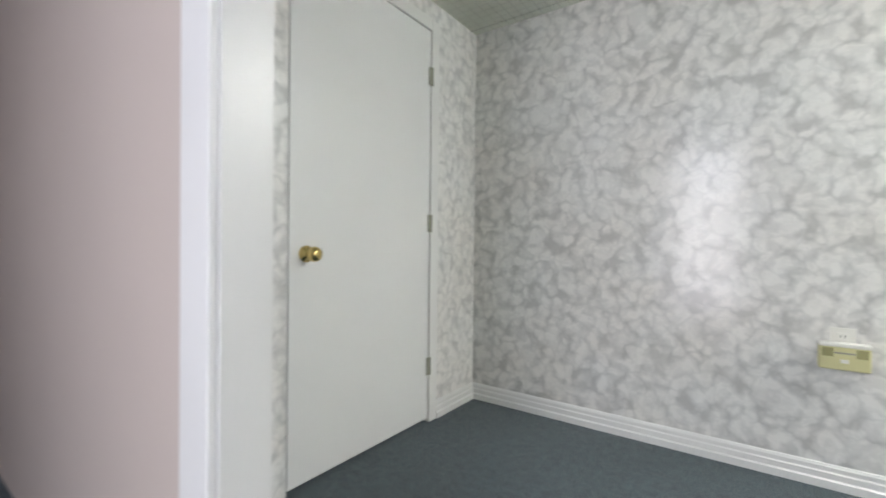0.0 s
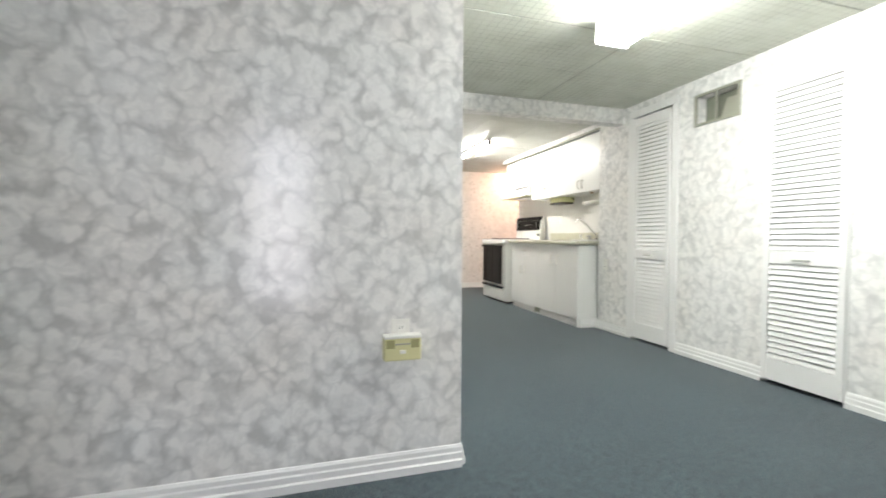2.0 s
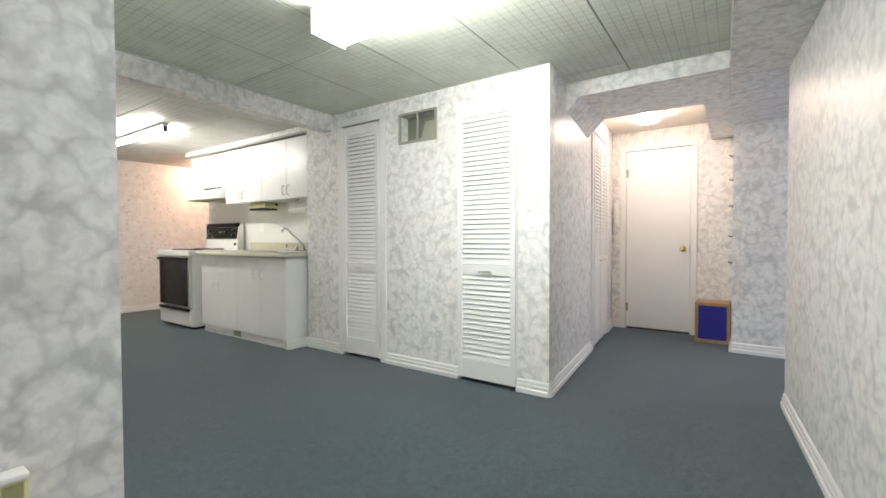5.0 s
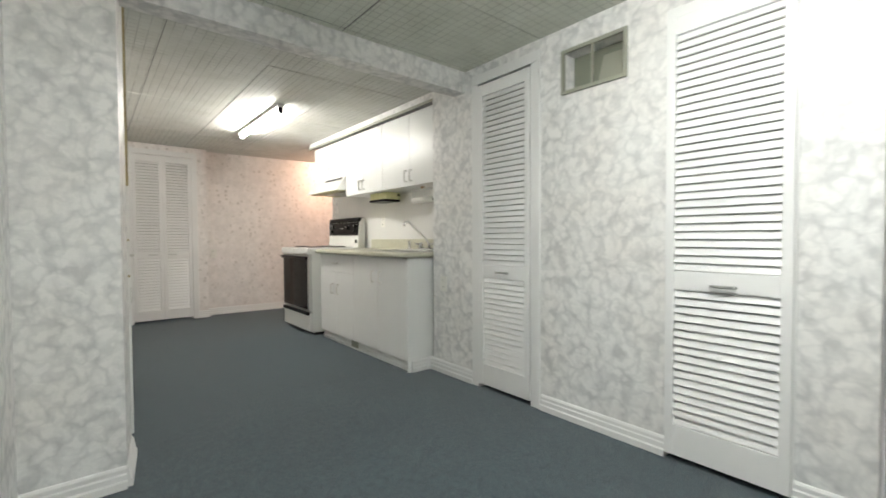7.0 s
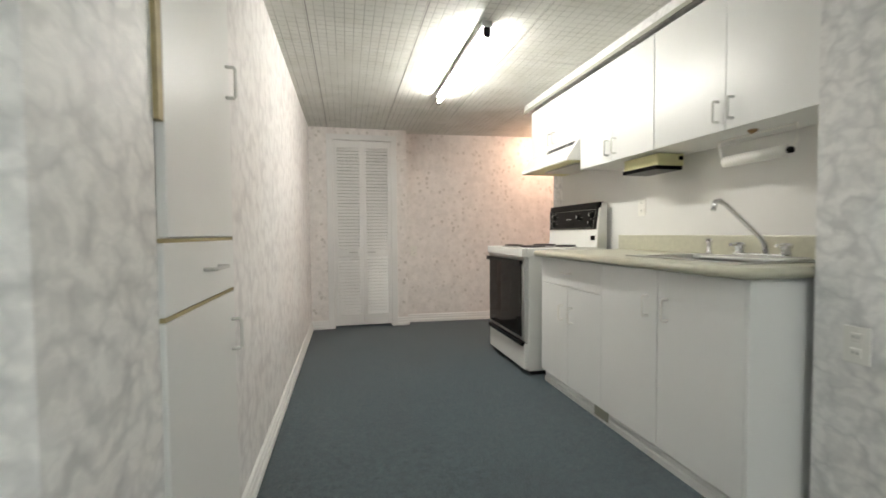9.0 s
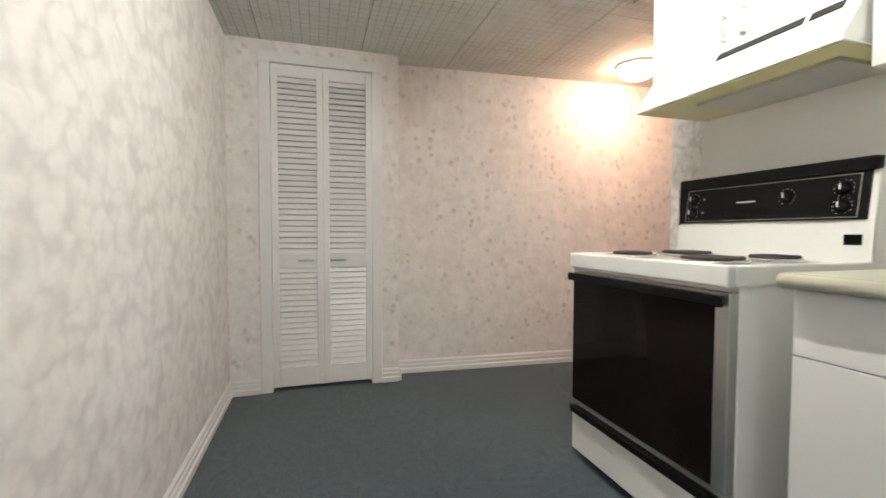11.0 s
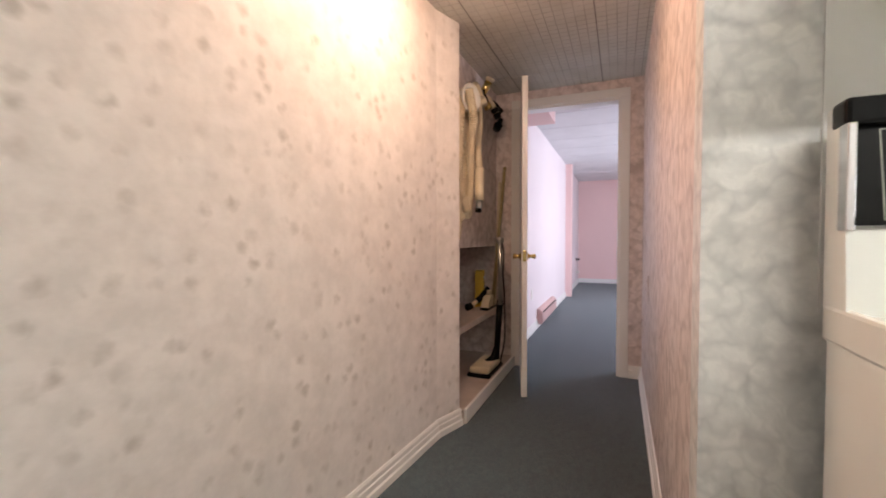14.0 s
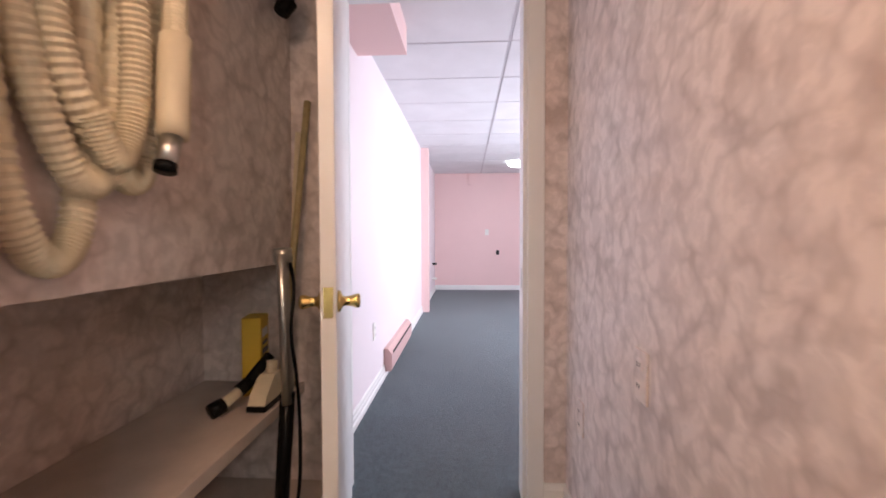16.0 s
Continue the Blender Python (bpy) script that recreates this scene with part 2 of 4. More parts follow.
def extrude_y(profile, y0, y1, bm=None):
    """Solid with an (x, z) outline, from y0 to y1."""
    bm = bm or bmesh.new()
    a = [bm.verts.new((x, y0, z)) for x, z in profile]
    b = [bm.verts.new((x, y1, z)) for x, z in profile]
    bm.faces.new(a)
    bm.faces.new(b[::-1])
    for i in range(len(profile)):
        j = (i + 1) % len(profile)
        bm.faces.new((a[i], b[i], b[j], a[j]))
    return bm


def lathe(profile, seg=24, m=None):
    """Solid of revolution round z from (r, z) pairs."""
    bm = bmesh.new()
    rings = []
    for r, z in profile:
        if r < 1e-6:
            rings.append([bm.verts.new((0, 0, z))])
        else:
            rings.append([bm.verts.new((r * math.cos(i * math.tau / seg), r * math.sin(i * math.tau / seg), z)) for i in range(seg)])
    for p, q in zip(rings, rings[1:]):
        for i in range(seg):
            j = (i + 1) % seg
            if len(p) == 1 and len(q) > 1:
                bm.faces.new((p[0], q[i], q[j]))
            elif len(q) == 1 and len(p) > 1:
                bm.faces.new((p[i], p[j], q[0]))
            elif len(p) > 1:
                bm.faces.new((p[i], p[j], q[j], q[i]))
    if m:
        bmesh.ops.transform(bm, matrix=m, verts=bm.verts)
    return bm


def pipe(points, r, seg=10, ribs=0.0, bm=None, closed=False):
    """Round bar along a polyline; with ribs, every other ring swells."""
    bm = bm or bmesh.new()
    pts = [Vector(p) for p in points]
    rings = []
    up = Vector((0.13, 0.31, 0.94))
    for i, p in enumerate(pts):
        d = (pts[min(i + 1, len(pts) - 1)] - pts[max(i - 1, 0)]).normalized()
        s = d.cross(up)
        if s.length < 0.05:
            s = d.cross(Vector((1, 0, 0)))
        s.normalize()
        u = s.cross(d)
        k = r + (ribs if i % 2 else 0)
        rings.append([bm.verts.new(p + k * (math.cos(a) * s + math.sin(a) * u)) for a in [j * math.tau / seg for j in range(seg)]])
    for a, b in zip(rings, rings[1:]):
        for i in range(seg):
            j = (i + 1) % seg
            bm.faces.new((a[i], a[j], b[j], b[i]))
    bm.faces.new(rings[0][::-1])
    bm.faces.new(rings[-1])
    return bm


def structure(name, bm, material, label, parent=None, category=""):
    o = link(name, bm, material, parent)
    return tagged(o, label, category or name.split("_")[0], kind="structure")


BASE_PROFILE = [(0, 0), (0.020, 0), (0.020, 0.030), (0.013, 0.036), (0.013, 0.058), (0.009, 0.064), (0.009, 0.080), (0.004, 0.090), (0, 0.092)]


def baseboard(p, q, name="baseboard", side=1, height=1.0):
    """Moulded skirting along p to q on the floor; side 1: the room lies to the left of p to q."""
    p, q = Vector((*p, 0)), Vector((*q, 0))
    d = (q - p).normalized()
    n = Vector((-d.y, d.x, 0)) * side
    bm = bmesh.new()
    ends = []
    for e in (p, q):
        ends.append([bm.verts.new(e + n * u + Vector((0, 0, z * height))) for u, z in BASE_PROFILE])
    a, b = ends
    bm.faces.new(a)
    bm.faces.new(b[::-1])
    for i in range(len(a)):
        j = (i + 1) % len(a)
        bm.faces.new((a[i], b[i], b[j], a[j]))
    return structure(name, bm, TRIM, "white moulded baseboard along the carpet", category="baseboard")


H = 2.19

# ---- setting ----
structure("floor", prism([(-3.6, -3.2), (12.7, -3.2), (12.7, 8.3), (-3.6, 8.3)], -0.12, 0.0), CARPET, "blue-grey low pile carpet through all rooms")


def ceiling(name, x0, x1, y0, y1, z, tx, ty, material, gap=0.006, jx=0.0, jy=0.0, label="", seam=SEAM):
    """Panelled ceiling: each panel stands a little proud of the dark joints."""
    bm = box(x0, x1, y0, y1, z + 0.004, z + 0.08, mat=1)
    x = x0 - jx
    while x < x1:
        y = y0 - jy
        while y < y1:
            a, b, c, d = max(x + gap / 2, x0), min(x + tx - gap / 2, x1), max(y + gap / 2, y0), min(y + ty - gap / 2, y1)
            if b - a > 0.02 and d - c > 0.02:
                dz = random.uniform(-0.0015, 0.0015)
                box(a, b, c, d, z + dz, z + 0.006, bm=bm)
            y += ty
        x += tx
    return structure(name, bm, [material, seam], label or "pressed white ceiling tiles with dark joints")


ceiling("ceiling_main", -1.3, 3.38, 0.0, 3.52, H, 1.22, 0.61, TILE, gap=0.009, jx=0.35, jy=0.2)
ceiling("ceiling_kitchen", 0.9, 3.4, 3.52, 8.3, H, 0.61, 1.22, TILE_K, jx=0.28, jy=0.5)
ceiling("ceiling_corridor", 3.4, 5.78, 6.45, 8.3, H, 1.22, 0.61, TILE_K, jx=0.4, jy=0.25)
structure("ceiling_hall", box(3.38, 5.8, 0.0, 2.2, 2.27, 2.35), paint("hall_ceiling_paint", (0.72, 0.69, 0.62), 0.7), "plain cream hall ceiling")
structure("ceiling_south", box(-3.6, 5.1, -3.2, 0.0, 2.28, 2.36), PANEL_C, "plain white ceiling of the south room")
ceiling("ceiling_pink_room", 5.78, 12.7, 4.4, 8.3, 2.28, 0.61, 1.22, PANEL_C, gap=0.022, jx=0.2, jy=0.19, label="suspended white panel ceiling with grid bars", seam=GRID)


def south_y(x):
    return 0.086 + 0.062 * (x - 2.45)


# jack wall: block of wall between the closet bay and the kitchen
structure("wall_jack", prism([(-1.24, 1.684), (0.668, 1.684), (0.668, 1.9), (-1.24, 1.9)], 0, H), PAPER, "glossy grey sponged wallpaper wall")
structure("wall_pilaster", prism([(0.50, 1.901), (0.668, 1.901), (0.668, 3.446), (0.99, 3.446), (1.026, 3.756), (0.50, 3.756)], 0, H), DULL, "grey sponged wallpaper wall with a pilaster", category="wall")
# closet wall with door opening
bm = box(-1.36, -1.24, -0.1, 0.395, 0, H)
box(-1.36, -1.24, 1.235, 1.9, 0, H, bm=bm)
box(-1.36, -1.24, 0.395, 1.235, 2.03, H, bm=bm)
structure("wall_closet", bm, DULL, "grey sponged wallpaper wall round a closet door")
structure("wall_closet_back", box(-1.75, -1.70, 0.2, 1.5, 0, H), DULL, "plain closet back wall")
# east wall, with two narrow louvred closets and a vent opening
bm = bmesh.new()
for y0, y1, z0, z1 in ((1.425, 1.655, 0, H), (1.655, 2.125, 2.045, H), (2.125, 2.335, 0, H), (2.335, 2.68, 0, 1.835), (2.335, 2.68, 2.045, H), (2.68, 2.91, 0, H), (2.91, 3.35, 2.07, H), (3.35, 3.87, 0, H)):
    box(2.95, 3.05, y0, y1, z0, z1, bm=bm)
structure("wall_east", bm, DULL, "pale grey sponged wallpaper wall with two closets")
# closet back coloured dark to stand for the shade inside
structure("wall_east_back", box(3.42, 3.46, 1.5, 3.87, 0, H), DUCT_AND_SHADE, "closet back wall coloured dark as shade")
structure("wall_niche_side", box(3.05, 3.46, 3.81, 3.87, 0, H), DULL, "wallpapered return beside the counter")
structure("wall_kitchen_back", box(3.36, 3.46, 3.87, 6.53, 0, H), DULL, "wallpapered wall behind the stove")
structure("wall_corridor_south", box(3.46, 5.77, 6.43, 6.53, 0, H), ROSE, "sponged wallpaper corridor wall")
# hall north wall, slightly splayed, with a bifold closet
n0, n1 = Vector((2.95, 1.425)), Vector((5.60, 1.625))
nd = (n1 - n0).normalized()
nn = Vector((-nd.y, nd.x))


def on_north(s, off=0.0):
    p = n0 + nd * s + nn * off
    return (p.x, p.y)


bm = bmesh.new()
for s0, s1, z0, z1 in ((0.0, 1.42, 0, 2.3), (1.42, 2.18, 2.06, 2.3), (2.18, 2.64, 0, 2.3)):
    prism([on_north(s0 if s0 else 0.101), on_north(s1), on_north(s1, 0.1), on_north(s0 if s0 else 0.101, 0.1)], z0, z1, bm=bm)
structure("wall_hall_north", bm, DULL, "wallpapered hall wall with bifold closet")
# hall closet back, same dark colour in place of its shade
structure("wall_hall_closet_back", prism([on_north(1.2, 0.35), on_north(2.5, 0.35), on_north(2.5, 0.4), on_north(1.2, 0.4)], 0, 2.3), DUCT_AND_SHADE, "closet back wall coloured dark as shade")
# entry wall with door opening
bm = box(5.58, 5.70, 1.47, 1.72, 0, 2.3)
box(5.58, 5.70, 0.815, 1.47, 2.05, 2.3, bm=bm)
box(5.58, 5.70, -0.1, 0.815, 0, 2.3, bm=bm)
structure("wall_entry", bm, DULL, "warm lit wallpaper wall round the entry door")
structure("wall_stub", box(4.97, 5.58, -3.1, 0.438, 0, 2.3), DULL, "sponged wallpaper return wall beside the entry")
# south wall with the wide doorway and the interior window
bm = bmesh.new()


def south_piece(x0, x1, z0, z1):
    prism([(x0, south_y(x0) - 0.12), (x1, south_y(x1) - 0.12), (x1, south_y(x1)), (x0, south_y(x0))], z0, z1, bm=bm)


south_piece(0.60, 1.08, 0, H)
south_piece(1.08, 1.76, 0, 1.16)
south_piece(1.08, 1.76, 2.02, H)
south_piece(1.76, 3.60, 0, H)
structure("wall_south", bm, DULL, "sponged wallpaper wall with doorway and interior window")
# doorway partition, papered on one side and painted on the other
DW0, DW1, DYN, DYS = -0.582, 0.36, -0.10, -0.184
bm = bmesh.new()
for x0, x1, z0, z1 in ((-1.24, DW0, 0, H), (DW0, DW1, 2.06, H), (DW1, 0.60, 0, H)):
    box(x0, x1, DYS + 0.006, DYN, z0, z1, bm=bm)
box(0.50, 0.60, DYN, south_y(0.60), 0, H, bm=bm)
structure("wall_doorway", bm, DULL, "sponged wallpaper partition with a doorway")
structure("wall_doorway_painted", box(-3.5, DW0 - 0.004, DYS, DYS + 0.006, 0, 2.28), BEIGE, "beige-pink painted side of the doorway partition")
bm = box(-3.6, -3.5, -1.95, 0.0, 0, 2.3)
box(-3.6, -1.36, DYS + 0.006, DYN, 0, 2.3, bm=bm)
for x0, x1, z0, z1 in ((-3.6, -0.66, 0, 2.3), (-0.66, 0.06, 2.14, 2.3), (0.06, 3.7, 0, 2.3), (3.7, 4.7, 2.06, 2.3), (4.7, 5.1, 0, 2.3)):
    box(x0, x1, -2.05, -1.95, z0, z1, bm=bm)
structure("wall_south_room", bm, BEIGE, "beige-pink painted walls of the south room")
# kitchen west wall and pantry recess
structure("wall_pantry_recess", prism([(0.50, 3.757), (0.56, 3.757), (0.56, 4.338), (0.929, 4.338), (0.929, 4.40), (0.50, 4.40)], 0, H), PALE, "plain walls of the pantry recess", category="wall")
structure("wall_kitchen_west", box(0.93, 1.033, 4.338, 7.70, 0, H), PALE, "pale wallpaper wall along the kitchen")
# north wall: bifold bay and long wallpapered wall
bm = bmesh.new()
box(1.033, 1.285, 7.55, 7.70, 0, H, bm=bm)
box(1.285, 1.905, 7.55, 7.70, 2.06, H, bm=bm)
box(1.905, 2.085, 7.55, 7.70, 0, H, bm=bm)
structure("wall_bifold", bm, LEAF, "wallpapered bay round the bifold closet")
# bifold closet back, its inner shade put into the colour
structure("wall_bifold_back", box(1.0, 2.1, 8.1, 8.15, 0, H), DUCT_AND_SHADE, "closet back wall coloured dark as shade")
structure("wall_north", prism([(2.0, 7.7055), (4.378, 7.55), (4.40, 7.65), (2.0, 7.8055)], 0, H), LEAF, "cream sponged wallpaper wall with leaf dabs")
structure("wall_post", prism([(4.3785, 7.55), (4.548, 7.496), (4.562, 7.494), (4.570, 7.506), (4.66, 7.78), (4.50, 7.78), (4.4005, 7.65)], 0, H), LEAF, "wallpapered post at the cleaning niche")
bm = box(4.61, 5.77, 7.62, 7.72, 0.968, H)
box(4.45, 5.77, 8.0, 8.08, 0, H, bm=bm)
box(4.52, 4.66, 7.781, 8.0, 0, H, bm=bm)
structure("wall_cleaning_niche", bm, ROSE, "shadowed wallpaper inside the cleaning niche")
# bedroom door wall
bm = box(5.77, 5.88, 6.43, 6.685, 0, H)
box(5.77, 5.88, 6.685, 7.425, 2.055, H, bm=bm)
box(5.77, 5.88, 7.425, 8.1, 0, H, bm=bm)
structure("wall_bedroom_door", bm, ROSE, "wallpaper round the bedroom doorway")
# pink room beyond
structure("wall_pink_far", box(12.48, 12.6, 4.4, 7.65, 0, 2.3), PINK, "pink painted end wall")
structure("wall_pink_north", box(5.88, 12.48, 7.555, 7.65, 0, 2.3), LILAC, "pale pink painted long wall")
# unseen wall, its opening assumed to suit the added lamp
bm = box(5.88, 12.48, 4.42, 4.5, 0, 0.9)
box(5.88, 12.48, 4.42, 4.5, 2.0, 2.3, bm=bm)
box(5.88, 7.3, 4.42, 4.5, 0.9, 2.0, bm=bm)
box(9.9, 12.48, 4.42, 4.5, 0.9, 2.0, bm=bm)
box(5.80, 5.88, 4.42, 6.43, 0, 2.3, bm=bm)
structure("wall_pink_south", bm, PINK, "unseen pink painted wall with an assumed window opening")
structure("bulkhead_pink_room", box(5.88, 6.58, 7.265, 7.555, 2.12, 2.28), PINK, "pink boxed bulkhead under the ceiling", category="bulkhead")
structure("wall_pink_chase", box(10.0, 10.16, 7.455, 7.555, 0, 2.28), PINK, "pink boxed pipe chase", category="wall")

# beam and ducts
structure("beam_kitchen", box(0.668, 2.95, 3.50, 3.62, 2.045, H), DULL, "wallpapered beam across the ceiling", category="beam")
bm = bmesh.new()
DZ = 2.085
prof = [(0.46, DZ), (1.37, DZ), (1.50, 1.945), (1.56, 1.945), (1.56, 2.27), (0.46, 2.27)]
a = [bm.verts.new((3.40, y, z)) for y, z in prof]
b = [bm.verts.new((4.13, y, z)) for y, z in prof]
bm.faces.new(a)
bm.faces.new(b[::-1])
for i in range(len(prof)):
    j = (i + 1) % len(prof)
    bm.faces.new((a[i], b[i], b[j], a[j]))
structure("duct_cross", bm, DULL, "wallpapered boxed duct across the hall", category="duct")
structure("duct_south", prism([(0.9, south_y(0.9)), (3.6, south_y(3.6)), (3.61, 0.0), (5.58, 0.0), (5.58, 0.63), (4.132, 0.63), (4.132, 0.458), (3.4, 0.458), (0.9, 0.40)], DZ, 2.268), DULL, "wallpapered boxed duct along the south wall", category="duct")

for p, q, s in (((0.668, 1.684), (-1.24, 1.684), 1), ((-1.24, 1.684), (-1.24, 1.295), 1), ((0.668, 3.446), (0.668, 1.684), 1),
                ((0.99, 3.446), (0.668, 3.446), 1), ((1.026, 3.756), (0.99, 3.446), 1), ((2.95, 1.425), (2.95, 1.655), 1), ((2.95, 2.125), (2.95, 2.84), 1),
                ((2.95, 3.417), (2.95, 3.93), 1), ((1.033, 7.55), (1.033, 4.338), 1), ((1.215, 7.55), (1.033, 7.55), 1), ((2.085, 7.55), (1.97, 7.55), 1),
                ((2.085, 7.70), (2.085, 7.55), 1), ((4.378, 7.55), (2.085, 7.70), 1), ((4.566, 7.490), (4.378, 7.55), 1),
                ((3.36, 6.53), (5.77, 6.53), 1), ((5.77, 6.53), (5.77, 6.62), 1), ((3.36, 6.36), (3.36, 6.53), 1),
                ((4.97, 0.438), (4.97, -3.0), -1), ((4.97, 0.438), (5.58, 0.438), 1), ((5.58, 0.438), (5.58, 0.755), 1), ((5.58, 1.53), (5.58, 1.61), 1),
                (on_north(1.36), (2.95, 1.425), 1), (on_north(2.64), on_north(2.24), 1), ((0.6, south_y(0.6)), (3.6, south_y(3.6)), 1),
                ((5.88, 7.555), (12.48, 7.555), -1), ((12.48, 7.555), (12.48, 4.5), -1)):
    baseboard(p, q, side=s, height=1.0)


# ---- doors and casings ----
def casing_bars(bm, y0, y1, z1, w, x0, x1):
    """Two uprights and a head, flat mouldings, in the plane x."""
    for a, b, c, d in ((y0 - w, y0, 0, z1), (y1, y1 + w, 0, z1), (y0 - w, y1 + w, z1, z1 + w)):
        box(x0, x1, a, b, c, d, 0.004, bm=bm)


def handle_knob(parent, at, axis, material=BRASS, label="polished brass knob"):
    m = Matrix.Translation(at) @ Vector(axis).to_track_quat("Z", "Y").to_matrix().to_4x4()
    bm = lathe([(0, 0), (0.032, 0), (0.032, 0.006), (0.012, 0.010), (0.011, 0.030), (0.024, 0.040), (0.029, 0.052), (0.025, 0.066), (0.012, 0.072), (0, 0.072)], 20, m)
    return part("knob", bm, material, parent, label, True)


def hinge(parent, at):
    bm = pipe([(at[0], at[1], at[2] - 0.045), (at[0], at[1], at[2] + 0.045)], 0.008, 8)
    box(at[0] - 0.004, at[0] + 0.002, at[1] - 0.02, at[1] + 0.012, at[2] - 0.045, at[2] + 0.045, bm=bm)
    return part("hinge", bm, VENT, parent, "dull bronze hinge")


d = tagged(new("door_1"), "closed white flush closet door with brass knob", "door", kind="structure")
part("slab", box(-1.275, -1.236, 0.398, 1.230, 0.02, 2.026, 0.003), DOORW, d)
bm = box(-1.24, -1.226, 1.232, 1.295, 0, 2.085, 0.003)
box(-1.24, -1.226, 0.36, 1.232, 2.028, 2.09, 0.003, bm=bm)
part("casing", bm, TRIM, d)
handle_knob(d, (-1.238, 0.472, 0.885), (1, 0, 0))
for z in (1.79, 1.034, 0.295):
    hinge(d, (-1.226, 1.229, z))

d = tagged(new("door_2"), "closed white flush entry door with brass knob", "door", kind="structure")
part("slab", box(5.585, 5.625, 0.818, 1.467, 0.02, 2.046, 0.003), DOORW, d)
bm = bmesh.new()
casing_bars(bm, 0.815, 1.47, 2.05, 0.062, 5.562, 5.58)
part("casing", bm, TRIM, d)
handle_knob(d, (5.59, 0.885, 0.93), (-1, 0, 0))
part("strike_plate", box(5.584, 5.592, 0.818, 0.826, 0.88, 0.98), STEEL, d)
for z in (1.80, 0.25):
    hinge(d, (5.585, 1.465, z))
# solid dark strip under the slab, standing for the shade there
part("gap_shade_strip", box(5.588, 5.60, 0.825, 1.46, 0.001, 0.02), DARK, d)

d = tagged(new("door_3"), "open white bedroom door with brass knobs", "door", kind="structure")
bm = bmesh.new()
casing_bars(bm, 6.685, 7.425, 2.055, 0.066, 5.752, 5.77)
part("casing", bm, TRIM, d)
bm = box(5.77, 5.88, 6.685, 6.70, 0, 2.055)
box(5.77, 5.88, 7.41, 7.425, 0, 2.055, bm=bm)
box(5.77, 5.88, 6.70, 7.41, 2.04, 2.055, bm=bm)
part("jamb", bm, TRIM, d)
part("strike_plate", box(5.80, 5.83, 6.6995, 6.7025, 0.86, 0.94), STEEL, d)
ang = math.degrees(math.atan2(7.23 - 7.405, 5.02 - 5.765))
leaf = part("slab", box(0, 0.745, -0.018, 0.018, 0.022, 2.042, 0.002), DOORW, d)
leaf.matrix_basis = pose(5.765, 7.405, 0, 0, 0, ang)
for s in (1, -1):
    m = Matrix.Translation((0.69, 0.018 * s, 0.915)) @ Vector((0, s, 0)).to_track_quat("Z", "Y").to_matrix().to_4x4()
    k = part("knob", lathe([(0, 0), (0.027, 0), (0.026, 0.006), (0.014, 0.011), (0.011, 0.018), (0.013, 0.030), (0.017, 0.042), (0.0175, 0.049), (0.014, 0.053), (0, 0.053)], 20, m), BRASS, leaf, "polished brass knob", True)
part("latch_plate", box(0.744, 0.7465, -0.011, 0.011, 0.885, 0.955), BRASS, leaf, "brass latch plate")
for z in (1.80, 0.28):
    part("hinge", box(5.745, 5.768, 7.398, 7.418, z - 0.045, z + 0.045), STEEL, d)


def louvre_door(name, width, height, mid, handle, label, group, pitch=0.0345, z0=0.03, top=0.075, low=0.14):
    """Louvred closet door leaf; front faces -y, base at the left lower corner."""
    t = thing(name, label, "louvred door", group)
    st = 0.038
    for x in (0, width - st):
        part("stile", box(x, x + st, -0.028, 0, z0, height, 0.002), TRIM, t)
    for a, b in ((z0, z0 + low), (mid - 0.042, mid + 0.042), (height - top, height)):
        part("rail", box(st, width - st, -0.026, -0.002, a, b, 0.002), TRIM, t)
    s = bmesh.new()
    box(st - 0.004, width - st + 0.004, -0.0168, 0.0168, -0.0035, 0.0035, bm=s)
    first = part("slat", s, TRIM, t)
    mesh = first.data
    n = 0
    for a, b in ((z0 + low, mid - 0.042), (mid + 0.042, height - top)):
        k = int((b - a) / pitch)
        for i in range(k):
            z = a + (b - a) * (i + 0.5) / k
            m = pose(0, -0.014, z, 64, 0, 0)
            if n == 0:
                first.matrix_basis = m
            else:
                share("slat", mesh, t, m)
            n += 1
    hx, hz = handle
    bm = pipe([(hx - 0.045, -0.028, hz), (hx - 0.040, -0.050, hz), (hx + 0.040, -0.050, hz), (hx + 0.045, -0.028, hz)], 0.005, 8)
    box(hx - 0.045, hx + 0.045, -0.052, -0.046, hz - 0.007, hz + 0.007, bm=bm)
    part("handle", bm, STEEL, t, "brushed metal handle")
    # dark sheet close behind the slats, colours the gaps as shade
    part("gap_shade_sheet", box(st, width - st, 0.012, 0.016, z0 + low, height - top), DUCT_AND_SHADE, t)
    return t


# east wall closets; doors face west
l1 = louvre_door("louvre_door", 0.435, 2.045, 0.80, (0.217, 0.80), "closed white louvred closet door in a white casing", "east closets")
l1.matrix_basis = pose(2.958, 3.349, 0, 0, 0, -90)
l2 = louvre_door("louvre_door", 0.465, 2.00, 0.83, (0.235, 0.815), "closed white louvred closet door without side casing", "east closets")
l2.matrix_basis = pose(2.951, 2.122, 0, 0, 0, -90)
bm = bmesh.new()
casing_bars(bm, 2.908, 3.352, 2.06, 0.066, 2.934, 2.95)
structure("trim_closet", bm, TRIM, "white casing round the closet door", category="trim")
structure("trim_closet_header", box(2.932, 2.952, 1.655, 2.125, 2.002, 2.05, 0.003), TRIM, "white header board over the closet door", category="trim")
structure("trim_closet_edge", box(2.94, 2.952, 1.650, 1.656, 0, 2.05), TRIM, "thin white edge strip", category="trim")

